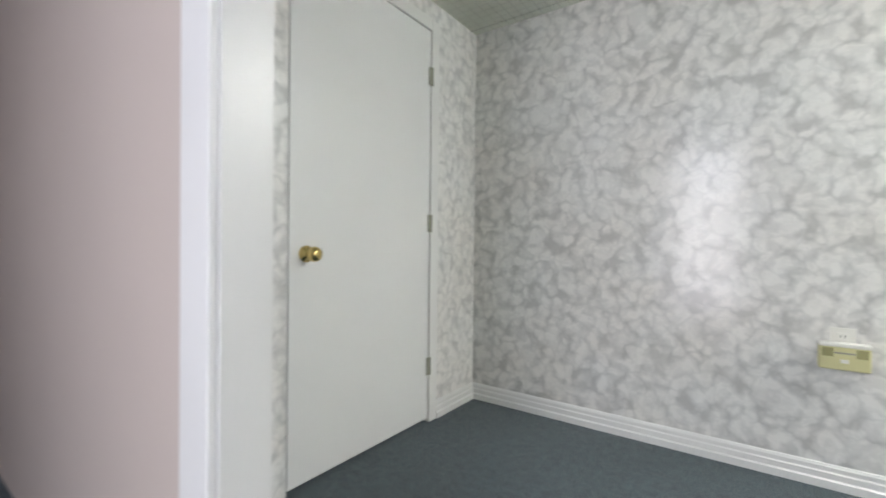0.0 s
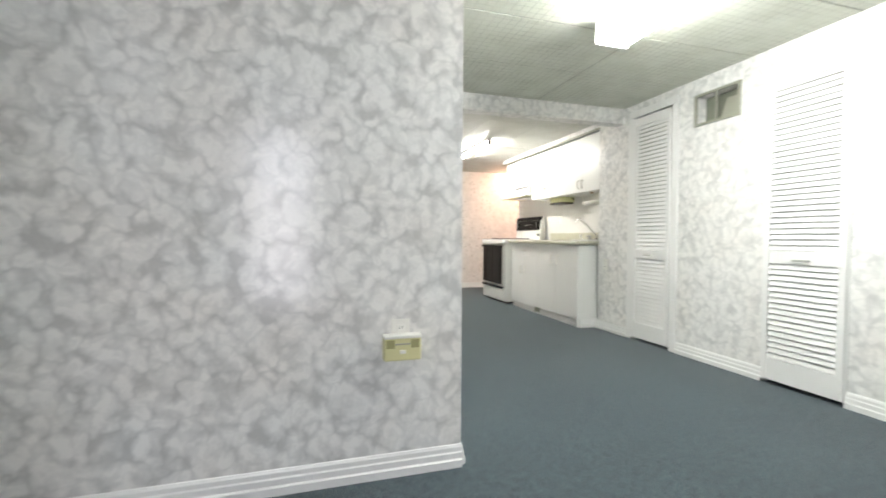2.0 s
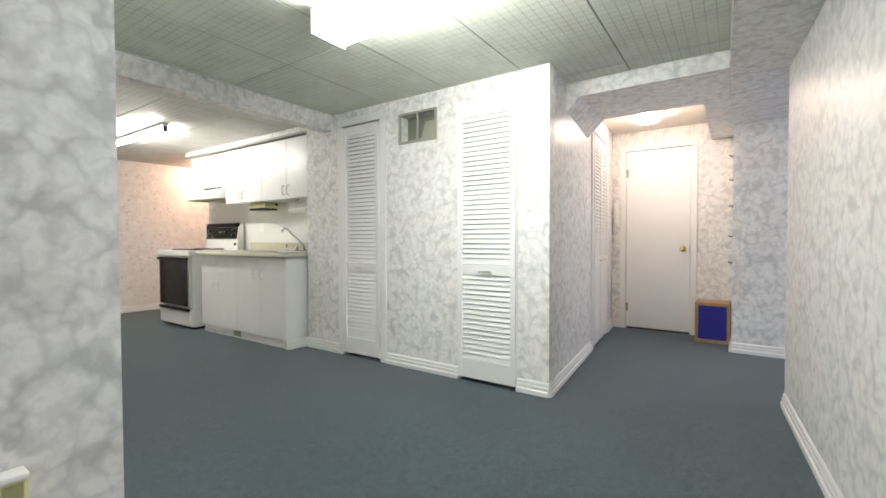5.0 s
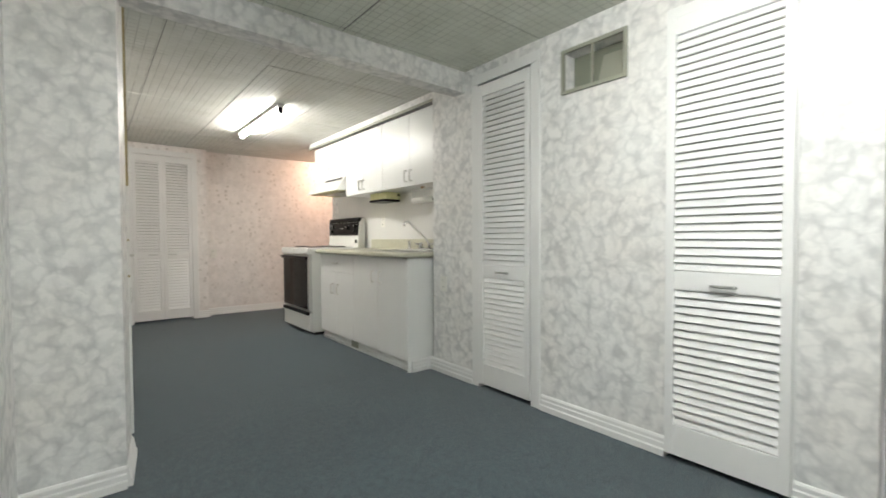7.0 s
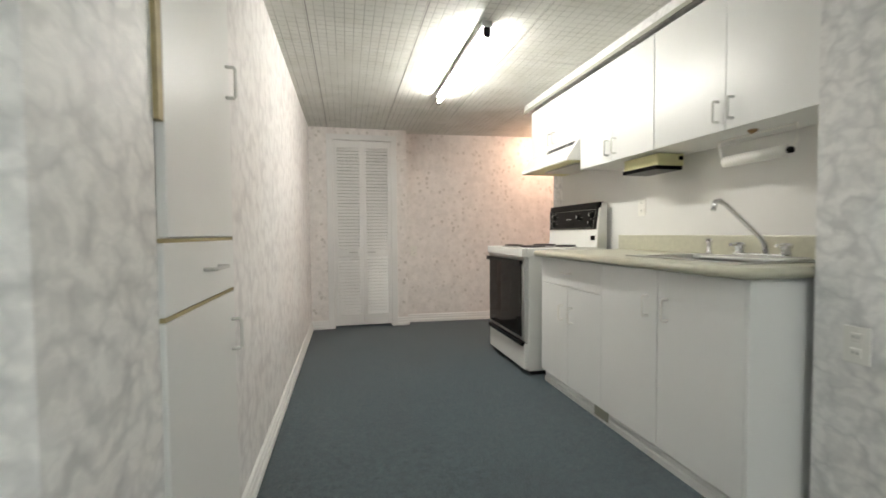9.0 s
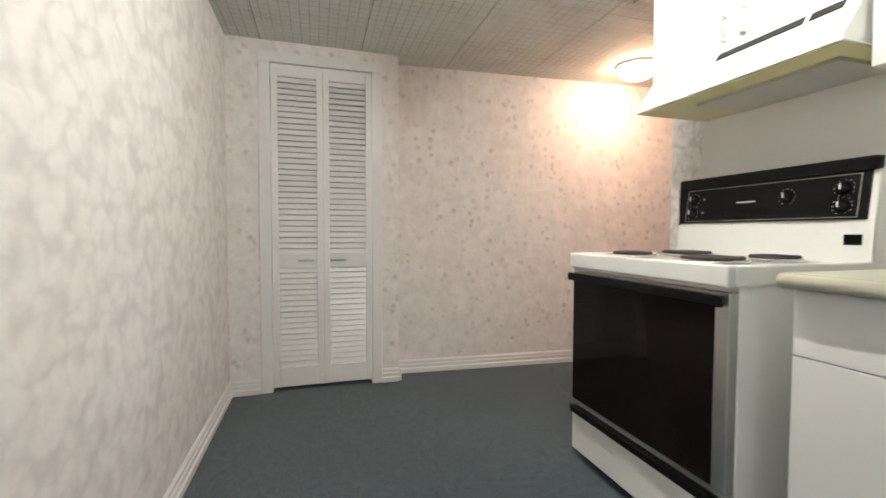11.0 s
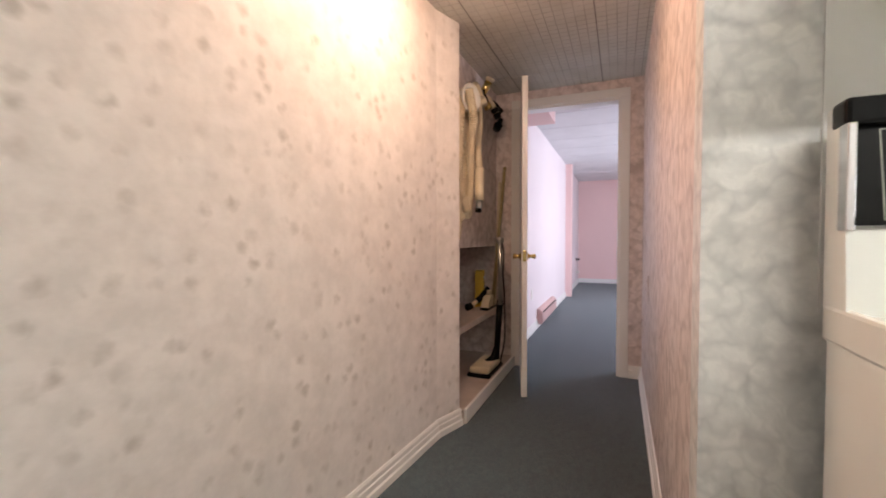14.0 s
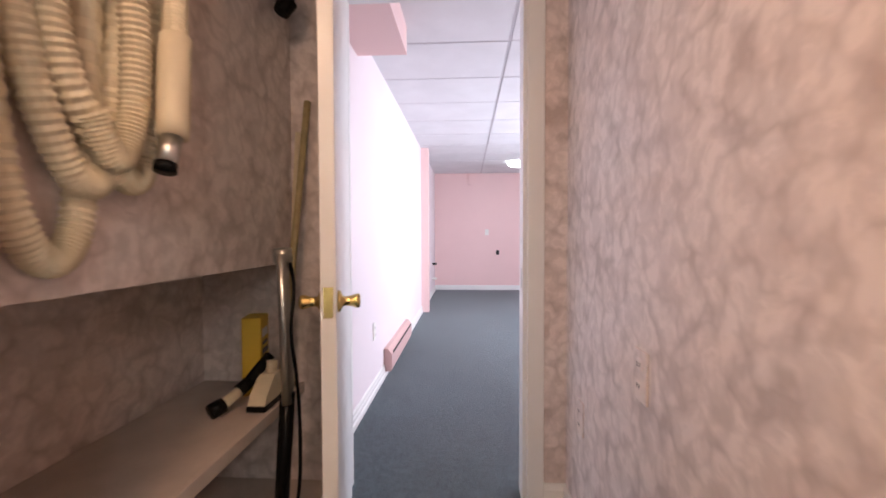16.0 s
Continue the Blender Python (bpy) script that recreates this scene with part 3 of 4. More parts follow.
# far bifold
for i in range(2):
    lf = louvre_door("bifold_leaf", 0.308, 2.05, 0.83, (0.09 if i else 0.2, 0.835), "closed white louvred bifold leaf", "kitchen bifold", low=0.12)
    lf.matrix_basis = pose(1.287 + 0.309 * i, 7.565, 0, 0, 0, 0)
bm = bmesh.new()
for a, b, c, d_ in ((1.215, 1.285, 0, 2.055), (1.905, 1.972, 0, 2.055), (1.215, 1.972, 2.055, 2.12)):
    box(a, b, 7.532, 7.55, c, d_, 0.004, bm=bm)
structure("trim_bifold", bm, TRIM, "white casing round the bifold closet", category="trim")

# hall bifold
for i in range(2):
    lf = louvre_door("bifold_leaf", 0.375, 2.03, 0.83, (0.1 if i else 0.27, 0.83), "closed white louvred bifold leaf in the hall", "hall bifold")
    px, py = on_north(1.425 + 0.376 * i, 0.005)
    lf.matrix_basis = pose(px, py, 0, 0, 0, math.degrees(math.atan2(nd.y, nd.x)))
bm = bmesh.new()
for s0, s1, z0, z1 in ((1.36, 1.42, 0, 2.06), (2.18, 2.24, 0, 2.06), (1.36, 2.24, 2.06, 2.12)):
    prism([on_north(s0), on_north(s1), on_north(s1, -0.016), on_north(s0, -0.016)], z0, z1, bm=bm)
structure("trim_hall_bifold", bm, TRIM, "white casing round the hall bifold", category="trim")

# doorway lining at the south
bm = bmesh.new()
box(DW0, DW0 + 0.016, DYS - 0.004, DYN + 0.004, 0, 2.06, bm=bm)
box(DW1 - 0.016, DW1, DYS - 0.004, DYN + 0.004, 0, 2.06, bm=bm)
box(DW0 + 0.016, DW1 - 0.016, DYS - 0.004, DYN + 0.004, 2.044, 2.06, bm=bm)
box(DW0 - 0.09, DW0 + 0.010, DYS - 0.020, DYS - 0.004, 0, 2.14, 0.004, bm=bm)
box(DW1 - 0.010, DW1 + 0.09, DYS - 0.020, DYS - 0.004, 0, 2.14, 0.004, bm=bm)
structure("trim_doorway", bm, TRIM, "white painted doorway lining and casing", category="trim")

# interior window
w = tagged(new("window_1"), "interior window with white frame and sill", "window", kind="structure")
y0w, y1w = south_y(1.4) - 0.125, south_y(1.4) + 0.016
bm = bmesh.new()
for a, b, c, d_ in ((1.06, 1.10, 1.14, 2.04), (1.74, 1.78, 1.14, 2.04), (1.10, 1.74, 2.0, 2.04), (1.10, 1.74, 1.14, 1.18)):
    box(a, b, y0w, y1w, c, d_, 0.003, bm=bm)
part("window_frame", bm, TRIM, w)
bm = box(1.415, 1.435, y0w + 0.04, y1w - 0.03, 1.18, 2.0)
for a in (1.10, 1.715):
    box(a, a + 0.025, y0w + 0.05, y1w - 0.05, 1.18, 2.0, bm=bm)
part("sash", bm, TRIM, w)
part("window_sill", box(1.02, 1.82, y1w - 0.10, y1w + 0.022, 1.118, 1.142, 0.004), TRIM, w)
part("apron", box(1.05, 1.79, y1w - 0.02, y1w + 0.006, 1.07, 1.118, 0.003), TRIM, w)
g = part("pane", box(1.125, 1.715, y0w + 0.06, y0w + 0.065, 1.18, 2.0), GLASS, w)
g.visible_shadow = False

# ---- lamps ----
t = thing("ceiling_light", "fluorescent ceiling light with white wrap-around lens, lit", "ceiling light")
bm = extrude_y([(1.615, 2.06), (1.64, 2.045), (1.80, 2.045), (1.825, 2.06), (1.825, 2.155), (1.615, 2.155)], 0.955, 2.115)
part("diffuser", bm, LENS, t)
part("housing", box(1.635, 1.805, 0.95, 2.12, 2.156, 2.189, 0.003), TRIM, t)
for y in (0.94, 2.116):
    part("end_cap", box(1.612, 1.828, y, y + 0.012, 2.042, 2.16, 0.002), TRIM, t)

t = thing("strip_light", "bare fluorescent tube on a white batten, lit", "ceiling light")
part("batten", box(2.15, 2.21, 5.0, 6.25, 2.157, 2.189, 0.003), TRIM, t)
part("tube", pipe([(2.18, 5.03, 2.128), (2.18, 6.22, 2.128)], 0.016, 14), TUBE, t, smooth=True)
for y in (5.0, 6.228):
    part("lampholder", box(2.162, 2.198, y, y + 0.024, 2.105, 2.158, 0.003), DARK, t)


def dome_light(at, z, material, r, label):
    t = thing("dome_light", label, "ceiling light")
    m = Matrix.Translation((*at, z))
    part("base", lathe([(0, 0), (r + 0.02, 0), (r + 0.02, -0.012), (r, -0.02), (0, -0.02)], 32, m), TRIM, t)
    part("shade", lathe([(r, -0.021), (r * 0.97, -0.045), (r * 0.8, -0.075), (r * 0.45, -0.092), (0, -0.097)], 32, m), material, t, smooth=True)


dome_light((4.85, 1.13), 2.268, DOME_H, 0.12, "round frosted glass dome light, lit warm, on the hall ceiling")
dome_light((3.72, 7.22), 2.188, DOME, 0.12, "round frosted glass dome light, lit warm, on the corridor ceiling")
t = thing("flush_light", "small white ceiling light in the pink room", "ceiling light")
part("shade", lathe([(0, 0), (0.16, 0), (0.15, -0.05), (0.09, -0.08), (0, -0.085)], 24, Matrix.Translation((11.2, 6.1, 2.276))), glow("cool_dome", (0.95, 0.97, 1.0), 6), t)


# ---- small fittings on walls ----
def plate(name, at, rz, label, kind="outlet", w=0.072, h=0.115, finish=None):
    finish = finish or IVORY
    t = thing(name, label, kind, at=at, rz=rz)
    part("cover", box(-w / 2, w / 2, -0.006, 0, -h / 2, h / 2, 0.002), finish, t)
    if kind == "outlet":
        for z in (-0.024, 0.024):
            part("socket", box(-0.016, 0.016, -0.0085, -0.005, z - 0.014, z + 0.014, 0.002), finish, t)
            for x in (-0.006, 0.006):
                part("slot", box(x - 0.001, x + 0.001, -0.0095, -0.008, z - 0.004, z + 0.006), DARK, t)
    else:
        part("toggle", box(-0.005, 0.005, -0.018, -0.005, -0.011, 0.011, 0.001), IVORY, t)
    return t


plate("wall_outlet", (0.412, 1.684, 0.566), 0, "white duplex outlet plate behind a plugged-in device")
t = thing("plug_in_alarm", "cream plug-in gas alarm in the wall outlet", "alarm", at=(0.412, 1.677, 0.52))
part("body", box(-0.073, 0.073, -0.045, 0, -0.050, 0.048, 0.006), CREAM, t)
part("top_lip", box(-0.074, 0.074, -0.048, 0, 0.036, 0.050, 0.004), IVORY, t)
for x in (-0.048, 0.048):
    part("grille", box(x - 0.016, x + 0.016, -0.0475, -0.044, 0.000, 0.032), paint("olive_grille", (0.33, 0.31, 0.14), 0.6), t)
part("button", box(-0.012, 0.012, -0.049, -0.044, -0.022, -0.008, 0.002), IVORY, t)
part("label_bar", box(-0.03, 0.03, -0.0465, -0.0445, 0.012, 0.018), VENT, t)

plate("wall_outlet", (2.95, 3.742, 0.68), -90, "white outlet plate on the wallpaper by the counter")
plate("wall_outlet", (2.18, 7.693, 0.83), -3.74, "white outlet plate on the leaf wallpaper")
plate("wall_outlet", (3.354, 5.256, 1.20), -90, "white outlet plate on the backsplash")
plate("light_switch", (3.354, 3.93, 1.02), -90, "small dark switch beside the counter", "switch", 0.05, 0.08)
plate("wall_outlet", (4.97, -0.1, 0.60), -90, "white outlet plate on the entry return wall")
plate("wall_outlet", (1.62, south_y(1.62), 0.42), 180, "white outlet plate low on the south wall")
plate("light_switch", (12.48, 6.534, 1.13), -90, "white switch plate on the pink end wall", "switch")
plate("wall_outlet", (12.48, 6.326, 0.734), -90, "dark outlet on the pink end wall", w=0.06, h=0.09, finish=DARK)
plate("wall_outlet", (6.95, 7.555, 0.42), 0, "white outlet with plug on the pale pink wall")
plate("wall_outlet", (5.05, 6.53, 0.76), 180, "outlet plate papered over on the corridor wall", finish=ROSE)
plate("wall_outlet", (5.55, 6.53, 0.45), 180, "outlet plate papered over low on the corridor wall", finish=ROSE)

t = thing("return_air_vent", "metal return-air grille opening high on the wall", "vent")
bm = bmesh.new()
for a, b, c, e in ((2.318, 2.338, 1.818, 2.062), (2.678, 2.698, 1.818, 2.062), (2.338, 2.678, 1.818, 1.838), (2.338, 2.678, 2.042, 2.062)):
    box(2.936, 2.955, a, b, c, e, 0.002, bm=bm)
part("frame", bm, VENT, t)
part("divider", box(2.94, 2.955, 2.502, 2.514, 1.838, 2.042), VENT, t)
part("duct_lining", box(3.04, 3.048, 2.336, 2.679, 1.836, 2.044), DUCT_AND_SHADE, t)
part("damper", extrude_y([(2.98, 1.84), (3.03, 1.99), (3.025, 1.995), (2.975, 1.845)], 2.35, 2.49), VENT, t)

t = thing("wall_phone", "cream wall telephone beside the entry door", "telephone")
part("base", box(5.545, 5.58, 1.545, 1.60, 1.18, 1.45, 0.006), IVORY, t)
part("handset", pipe([(5.535, 1.572, 1.20), (5.522, 1.572, 1.24), (5.522, 1.572, 1.40), (5.535, 1.572, 1.44)], 0.018, 10), IVORY, t, smooth=True)
part("cord", pipe([(5.56 + 0.004 * math.sin(i), 1.59, 1.18 - i * 0.02) for i in range(14)], 0.004, 6), IVORY, t)
for z in (1.80, 1.58, 1.34, 1.06, 0.82):
    t = thing("coat_hook", "small dark metal coat hook", "hook", "hooks in the entry recess")
    part("hook", pipe([(4.99, 0.438, z), (4.99, 0.458, z), (4.99, 0.468, z + 0.012)], 0.005, 8), DARK, t)
    part("plate", box(4.98, 5.0, 0.438, 0.442, z - 0.018, z + 0.018), DARK, t)
t = thing("storage_box", "wooden storage box with bright blue front panel", "box", at=(5.27, 0.448, 0))
bm = bmesh.new()
for a, b, c, e in ((0, 0.30, 0, 0.03), (0, 0.30, 0.37, 0.40)):
    box(0.0, 0.28, a, b, c, e, 0.003, bm=bm)
for a in (0, 0.272):
    box(0.0, 0.28, a, a + 0.028, 0.03, 0.37, 0.003, bm=bm)
part("carcass", bm, WOOD, t, "varnished wood frame")
part("panel", box(0.008, 0.02, 0.028, 0.272, 0.03, 0.37), BLUE, t, "bright blue panel")

# ---- kitchen ----


def pull(parent, at, axis, length=0.09, vertical=True, finish=None):
    """Bent wire pull; axis is the way out of the door."""
    o, u = Vector(axis), Vector((0, 0, 1)) if vertical else Vector((0, 1, 0))
    c = Vector(at)
    pts = [c - u * length / 2, c - u * length / 2 + o * 0.026, c - u * length / 2 + o * 0.03 + u * 0.006, c + u * length / 2 + o * 0.03 - u * 0.006, c + u * length / 2 + o * 0.026, c + u * length / 2]
    return part("handle", pipe(pts, 0.0058, 8), finish or IVORY, parent, "grey wire pull" if finish else "white wire pull")


def front(parent, y0, y1, z0, z1, x, name="door", out=-1, thick=0.018):
    a, b = (x, x + thick) if out < 0 else (x - thick, x)
    return part(name, box(a, b, y0 + 0.0015, y1 - 0.0015, z0 + 0.0015, z1 - 0.0015, 0.002), CAB, parent)


XF = 2.735
for y0, y1, drawer in ((4.776, 5.487, True), (3.93, 4.776, False)):
    t = thing("base_cabinet", "white laminate base cabinet with drawer over two doors" if drawer else "white laminate sink base cabinet with two doors", "cabinet", "base cabinets")
    part("body", box(XF + 0.02, 3.358, y0 + 0.001, y1 - 0.001, 0.09, 0.872), CAB, t)
    part("toe_kick", box(XF + 0.045, 3.358, y0 + 0.004, y1 - 0.002, 0, 0.09), TRIM, t)
    ym = (y0 + y1) / 2
    top = 0.868
    if drawer:
        dr = front(t, y0, y1, 0.697, 0.868, XF, "drawer")
        pull(dr, (XF, ym, 0.785), (-1, 0, 0), vertical=False)
        top = 0.697
    for a, b, hy in ((y0, ym, ym - 0.06), (ym, y1, ym + 0.06)):
        dd = front(t, a, b, 0.085, top, XF)
        pull(dd, (XF, hy, top - 0.165), (-1, 0, 0))
    if not drawer:
        part("end_panel", box(XF + 0.001, 3.05, y0 - 0.016, y0, 0.0, 0.872), CAB, t)
baseboard((XF + 0.045, 5.487), (XF + 0.045, 3.905), side=-1, height=0.95)
baseboard((2.95, 3.914), (XF + 0.03, 3.914), side=1, height=0.95)
t = thing("floor_register", "small grey metal toe-kick register", "vent")
part("grille", box(XF + 0.018, XF + 0.026, 4.74, 4.86, 0.02, 0.075), VENT, t)

t = thing("countertop", "beige laminate countertop with upstand and rolled edge", "countertop")
bm = bmesh.new()
hole = (2.83, 3.25, 4.03, 4.67)
for pts in ([(2.692, 3.95), (2.715, 3.885), (3.355, 3.885), (3.355, hole[2]), (2.692, hole[2])], [(2.692, hole[3]), (3.355, hole[3]), (3.355, 5.49), (2.692, 5.49)],
            [(2.692, hole[2]), (hole[0], hole[2]), (hole[0], hole[3]), (2.692, hole[3])], [(hole[1], hole[2]), (3.355, hole[2]), (3.355, hole[3]), (hole[1], hole[3])]):
    prism(pts, 0.874, 0.912, bm=bm)
part("top", bm, COUNTER, t)
part("edge_roll", pipe([(2.694, 5.49, 0.893), (2.694, 3.95, 0.893), (2.716, 3.887, 0.893), (2.95, 3.887, 0.893)], 0.0185, 10), COUNTER, t, smooth=True)
part("upstand", box(3.337, 3.357, 3.886, 5.49, 0.912, 1.015, 0.005), COUNTER, t)
part("side_upstand", box(3.06, 3.337, 3.872, 3.886, 0.912, 1.0, 0.003), COUNTER, t)

structure("trim_backsplash", box(3.354, 3.36, 3.872, 6.34, 0.9, 1.70), SPLASH, "smooth white backsplash panel", category="backsplash")

t = thing("sink", "stainless steel double-bowl sink in the counter", "sink")
bm = bmesh.new()
for a, b, c, e in ((2.815, 3.265, 4.015, 4.05), (2.815, 3.265, 4.65, 4.685), (2.815, 2.85, 4.05, 4.65), (3.19, 3.265, 4.05, 4.65), (2.85, 3.19, 4.335, 4.365)):
    box(a, b, c, e, 0.9125, 0.918, 0.002, bm=bm)
part("rim", bm, STEEL, t)
for c, e in ((4.05, 4.335), (4.365, 4.65)):
    bm = bmesh.new()
    for q in ((2.85, 2.854, c, e, 0.75, 0.913), (3.186, 3.19, c, e, 0.75, 0.913), (2.854, 3.186, c, c + 0.004, 0.75, 0.913), (2.854, 3.186, e - 0.004, e, 0.75, 0.913), (2.85, 3.19, c, e, 0.746, 0.75)):
        box(*q, bm=bm)
    part("bowl", bm, STEEL, t)
    part("drain", lathe([(0, 0), (0.04, 0), (0.04, 0.004), (0.02, 0.002), (0, 0.002)], 16, Matrix.Translation((3.02, (c + e) / 2, 0.75))), CHROME, t)
t = thing("faucet", "chrome two-handle faucet with angled swing spout", "faucet")
part("base", box(3.205, 3.255, 4.18, 4.43, 0.918, 0.935, 0.006), CHROME, t)
part("spout", pipe([(3.23, 4.28, 0.93), (3.225, 4.28, 0.975), (3.20, 4.285, 1.01), (3.04, 4.31, 1.155), (3.015, 4.312, 1.168), (2.995, 4.315, 1.165), (2.985, 4.316, 1.145), (2.984, 4.316, 1.125)], 0.011, 12), CHROME, t, smooth=True)
for y in (4.19, 4.41):
    k = part("handle", lathe([(0, 0), (0.02, 0), (0.018, 0.02), (0.024, 0.03), (0.024, 0.045), (0.01, 0.05), (0, 0.05)], 14, Matrix.Translation((3.23, y, 0.934))), CHROME, t, smooth=True)
    part("lever", box(3.175, 3.235, y - 0.008, y + 0.008, 0.965, 0.98, 0.004), CHROME, k)
t = thing("sink_sprayer", "chrome side sprayer beside the faucet", "sprayer")
part("sprayer", lathe([(0, 0), (0.02, 0), (0.014, 0.012), (0.012, 0.05), (0.017, 0.065), (0.012, 0.08), (0, 0.08)], 14, Matrix.Translation((3.225, 4.58, 0.918))), CHROME, t, smooth=True)
t = thing("dish_board", "white drain board lying over the sink rim", "drain board")
part("board", box(2.93, 3.17, 4.04, 4.33, 0.9185, 0.931, 0.005), ENAMEL, t)

XU = 3.045
for y0, y1, z0, lab in ((5.52, 6.335, 1.70, "white laminate wall cabinet over the range hood"), (4.772, 5.515, 1.482, "white laminate two-door wall cabinet"), (3.876, 4.768, 1.482, "white laminate two-door wall cabinet over the sink")):
    t = thing("wall_cabinet", lab, "cabinet", "wall cabinets")
    part("body", box(XU + 0.02, 3.353, y0, y1, z0, 2.11), CAB, t)
    ym = (y0 + y1) / 2
    for a, b, hy in ((y0, ym, ym - 0.038), (ym, y1, ym + 0.038)):
        dd = front(t, a, b, z0 - 0.004, 2.10, XU)
        pull(dd, (XU, hy, z0 + 0.085), (-1, 0, 0), finish=GREYPULL)
structure("soffit_kitchen", box(3.02, 3.36, 3.871, 6.43, 2.128, 2.189), DULL, "narrow soffit over the wall cabinets", category="soffit")
structure("trim_soffit", box(3.012, 3.02, 3.871, 6.435, 2.112, 2.135), VENT, "thin metal strip under the soffit", category="trim")

t = thing("range_hood", "white range hood with dark vent slots", "range hood")
part("body", extrude_y([(2.945, 1.550), (2.948, 1.566), (3.04, 1.698), (3.352, 1.698), (3.352, 1.550)], 5.525, 6.325), ENAMEL, t)
part("underside", box(2.957, 3.35, 5.535, 6.315, 1.5465, 1.5498), CREAM, t, "yellowed hood underside")
part("filter", box(3.06, 3.32, 5.60, 6.10, 1.534, 1.546), STEEL, t, "greasy metal filter")
for a, b in ((5.57, 5.66), (5.68, 5.98)):
    part("vent_slot", extrude_y([(3.0175, 1.6685), (3.0355, 1.6945), (3.0335, 1.6965), (3.0155, 1.6705)], a, b), DARK, t)

t = thing("stove", "white electric coil range with dark oven glass", "stove")
Y0, Y1, X0 = 5.59, 6.352, 2.655
part("body", box(X0 + 0.03, 3.30, Y0 + 0.004, Y1 - 0.004, 0.03, 0.885, 0.004), ENAMEL, t)
part("plinth", box(X0 + 0.06, 3.28, Y0 + 0.02, Y1 - 0.02, 0, 0.03), DARK, t)
bm = box(X0 - 0.012, 3.30, Y0 + 0.01, Y1 - 0.01, 0.865, 0.9165)
for q in ((X0 - 0.022, X0 + 0.012, Y0, Y1), (X0 + 0.012, 3.31, Y0, Y0 + 0.018), (X0 + 0.012, 3.31, Y1 - 0.018, Y1)):
    box(*q, 0.860, 0.924, 0.007, bm=bm)
part("cooktop", bm, ENAMEL, t, "white enamel cooktop with raised rim")
od = part("oven_door", box(X0 - 0.004, X0 + 0.03, Y0 + 0.004, Y1 - 0.004, 0.262, 0.845, 0.004), STEEL, t, "steel-edged dark glass oven door")
part("glass", box(X0 - 0.008, X0 - 0.003, Y0 + 0.05, Y1 - 0.012, 0.275, 0.815, 0.002), OVEN, od, "dark smoked oven glass")
bm = box(X0 - 0.035, X0 - 0.018, Y0 + 0.01, Y1 - 0.005, 0.805, 0.838, 0.004)
for y in (Y0 + 0.03, Y1 - 0.05):
    box(X0 - 0.02, X0 + 0.0, y, y + 0.025, 0.81, 0.832, bm=bm)
part("handle", bm, BLACK, od, "black bar handle")
part("front_trim", box(X0 - 0.006, X0 + 0.03, Y0 + 0.004, Y1 - 0.004, 0.848, 0.864, 0.002), STEEL, t, "steel trim strip")
dr = part("drawer", box(X0 - 0.002, X0 + 0.03, Y0 + 0.004, Y1 - 0.004, 0.045, 0.235, 0.006), ENAMEL, t)
part("handle", box(X0 - 0.020, X0 + 0.01, Y0 + 0.01, Y1 - 0.01, 0.215, 0.248, 0.006), BLACK, dr, "black drawer grip")
bg = part("backguard", extrude_y([(3.225, 0.915), (3.31, 0.915), (3.31, 1.255), (3.262, 1.255), (3.235, 1.06)], Y0 + 0.002, Y1 - 0.002), ENAMEL, t)
part("control_panel", extrude_y([(3.226, 1.058), (3.250, 1.22), (3.2625, 1.22), (3.2385, 1.058)], Y0 + 0.02, Y1 - 0.012), BLACK, bg, "dark glass control panel")
part("top_rail", box(3.236, 3.292, Y0, Y1, 1.216, 1.262, 0.008), BLACK, bg, "black top rail")
part("side_trim", box(3.228, 3.26, Y1 - 0.012, Y1, 1.05, 1.22, 0.002), CHROME, bg)
part("end_plate", extrude_y([(3.232, 0.918), (3.309, 0.918), (3.309, 1.256), (3.268, 1.256), (3.241, 1.06)], Y0 - 0.001, Y0 + 0.003), STEEL, bg, "grey steel end plate")
for y, z in ((6.27, 1.165), (6.27, 1.105), (5.68, 1.165), (5.68, 1.105), (5.86, 1.15)):
    x = 3.227 + (z - 1.065) * 0.155
    k = part("knob", lathe([(0, 0), (0.021, 0), (0.019, 0.016), (0.014, 0.018), (0.013, 0.024), (0, 0.024)], 16, pose(x, y, z, 0, -98, 0)), BLACK, bg, smooth=True)
    part("pointer", box(x - 0.0265, x - 0.0240, y - 0.002, y + 0.002, z - 0.004, z + 0.014), IVORY, k)
    bm = bmesh.new()
    for i in range(11):
        a = i * math.tau / 12 - 1.05
        yy, zz = y + 0.029 * math.cos(a), z + 0.029 * math.sin(a)
        xx = 3.2262 + (zz - 1.065) * 0.155
        box(xx - 0.001, xx + 0.001, yy - 0.001, yy + 0.001, zz - 0.001, zz + 0.001, bm=bm)
    part("dial_marks", bm, IVORY, bg)
bm = bmesh.new()
for y0, y1, z0, z1 in ((Y0 + 0.045, Y1 - 0.045, 1.066, 1.068), (Y0 + 0.045, Y1 - 0.045, 1.208, 1.210), (Y0 + 0.045, Y0 + 0.047, 1.068, 1.208), (Y1 - 0.047, Y1 - 0.045, 1.068, 1.208)):
    x0, x1 = 3.2255 + (z0 - 1.058) * 0.148, 3.2255 + (z1 - 1.058) * 0.148
    extrude_y([(x0 - 0.0005, z0), (x1 - 0.0005, z1), (x1 + 0.001, z1), (x0 + 0.001, z0)], y0, y1, bm)
part("panel_outline", bm, VENT, bg, "thin grey outline")
part("label_bar", box(3.2375, 3.2395, 5.98, 6.06, 1.139, 1.143), IVORY, bg)
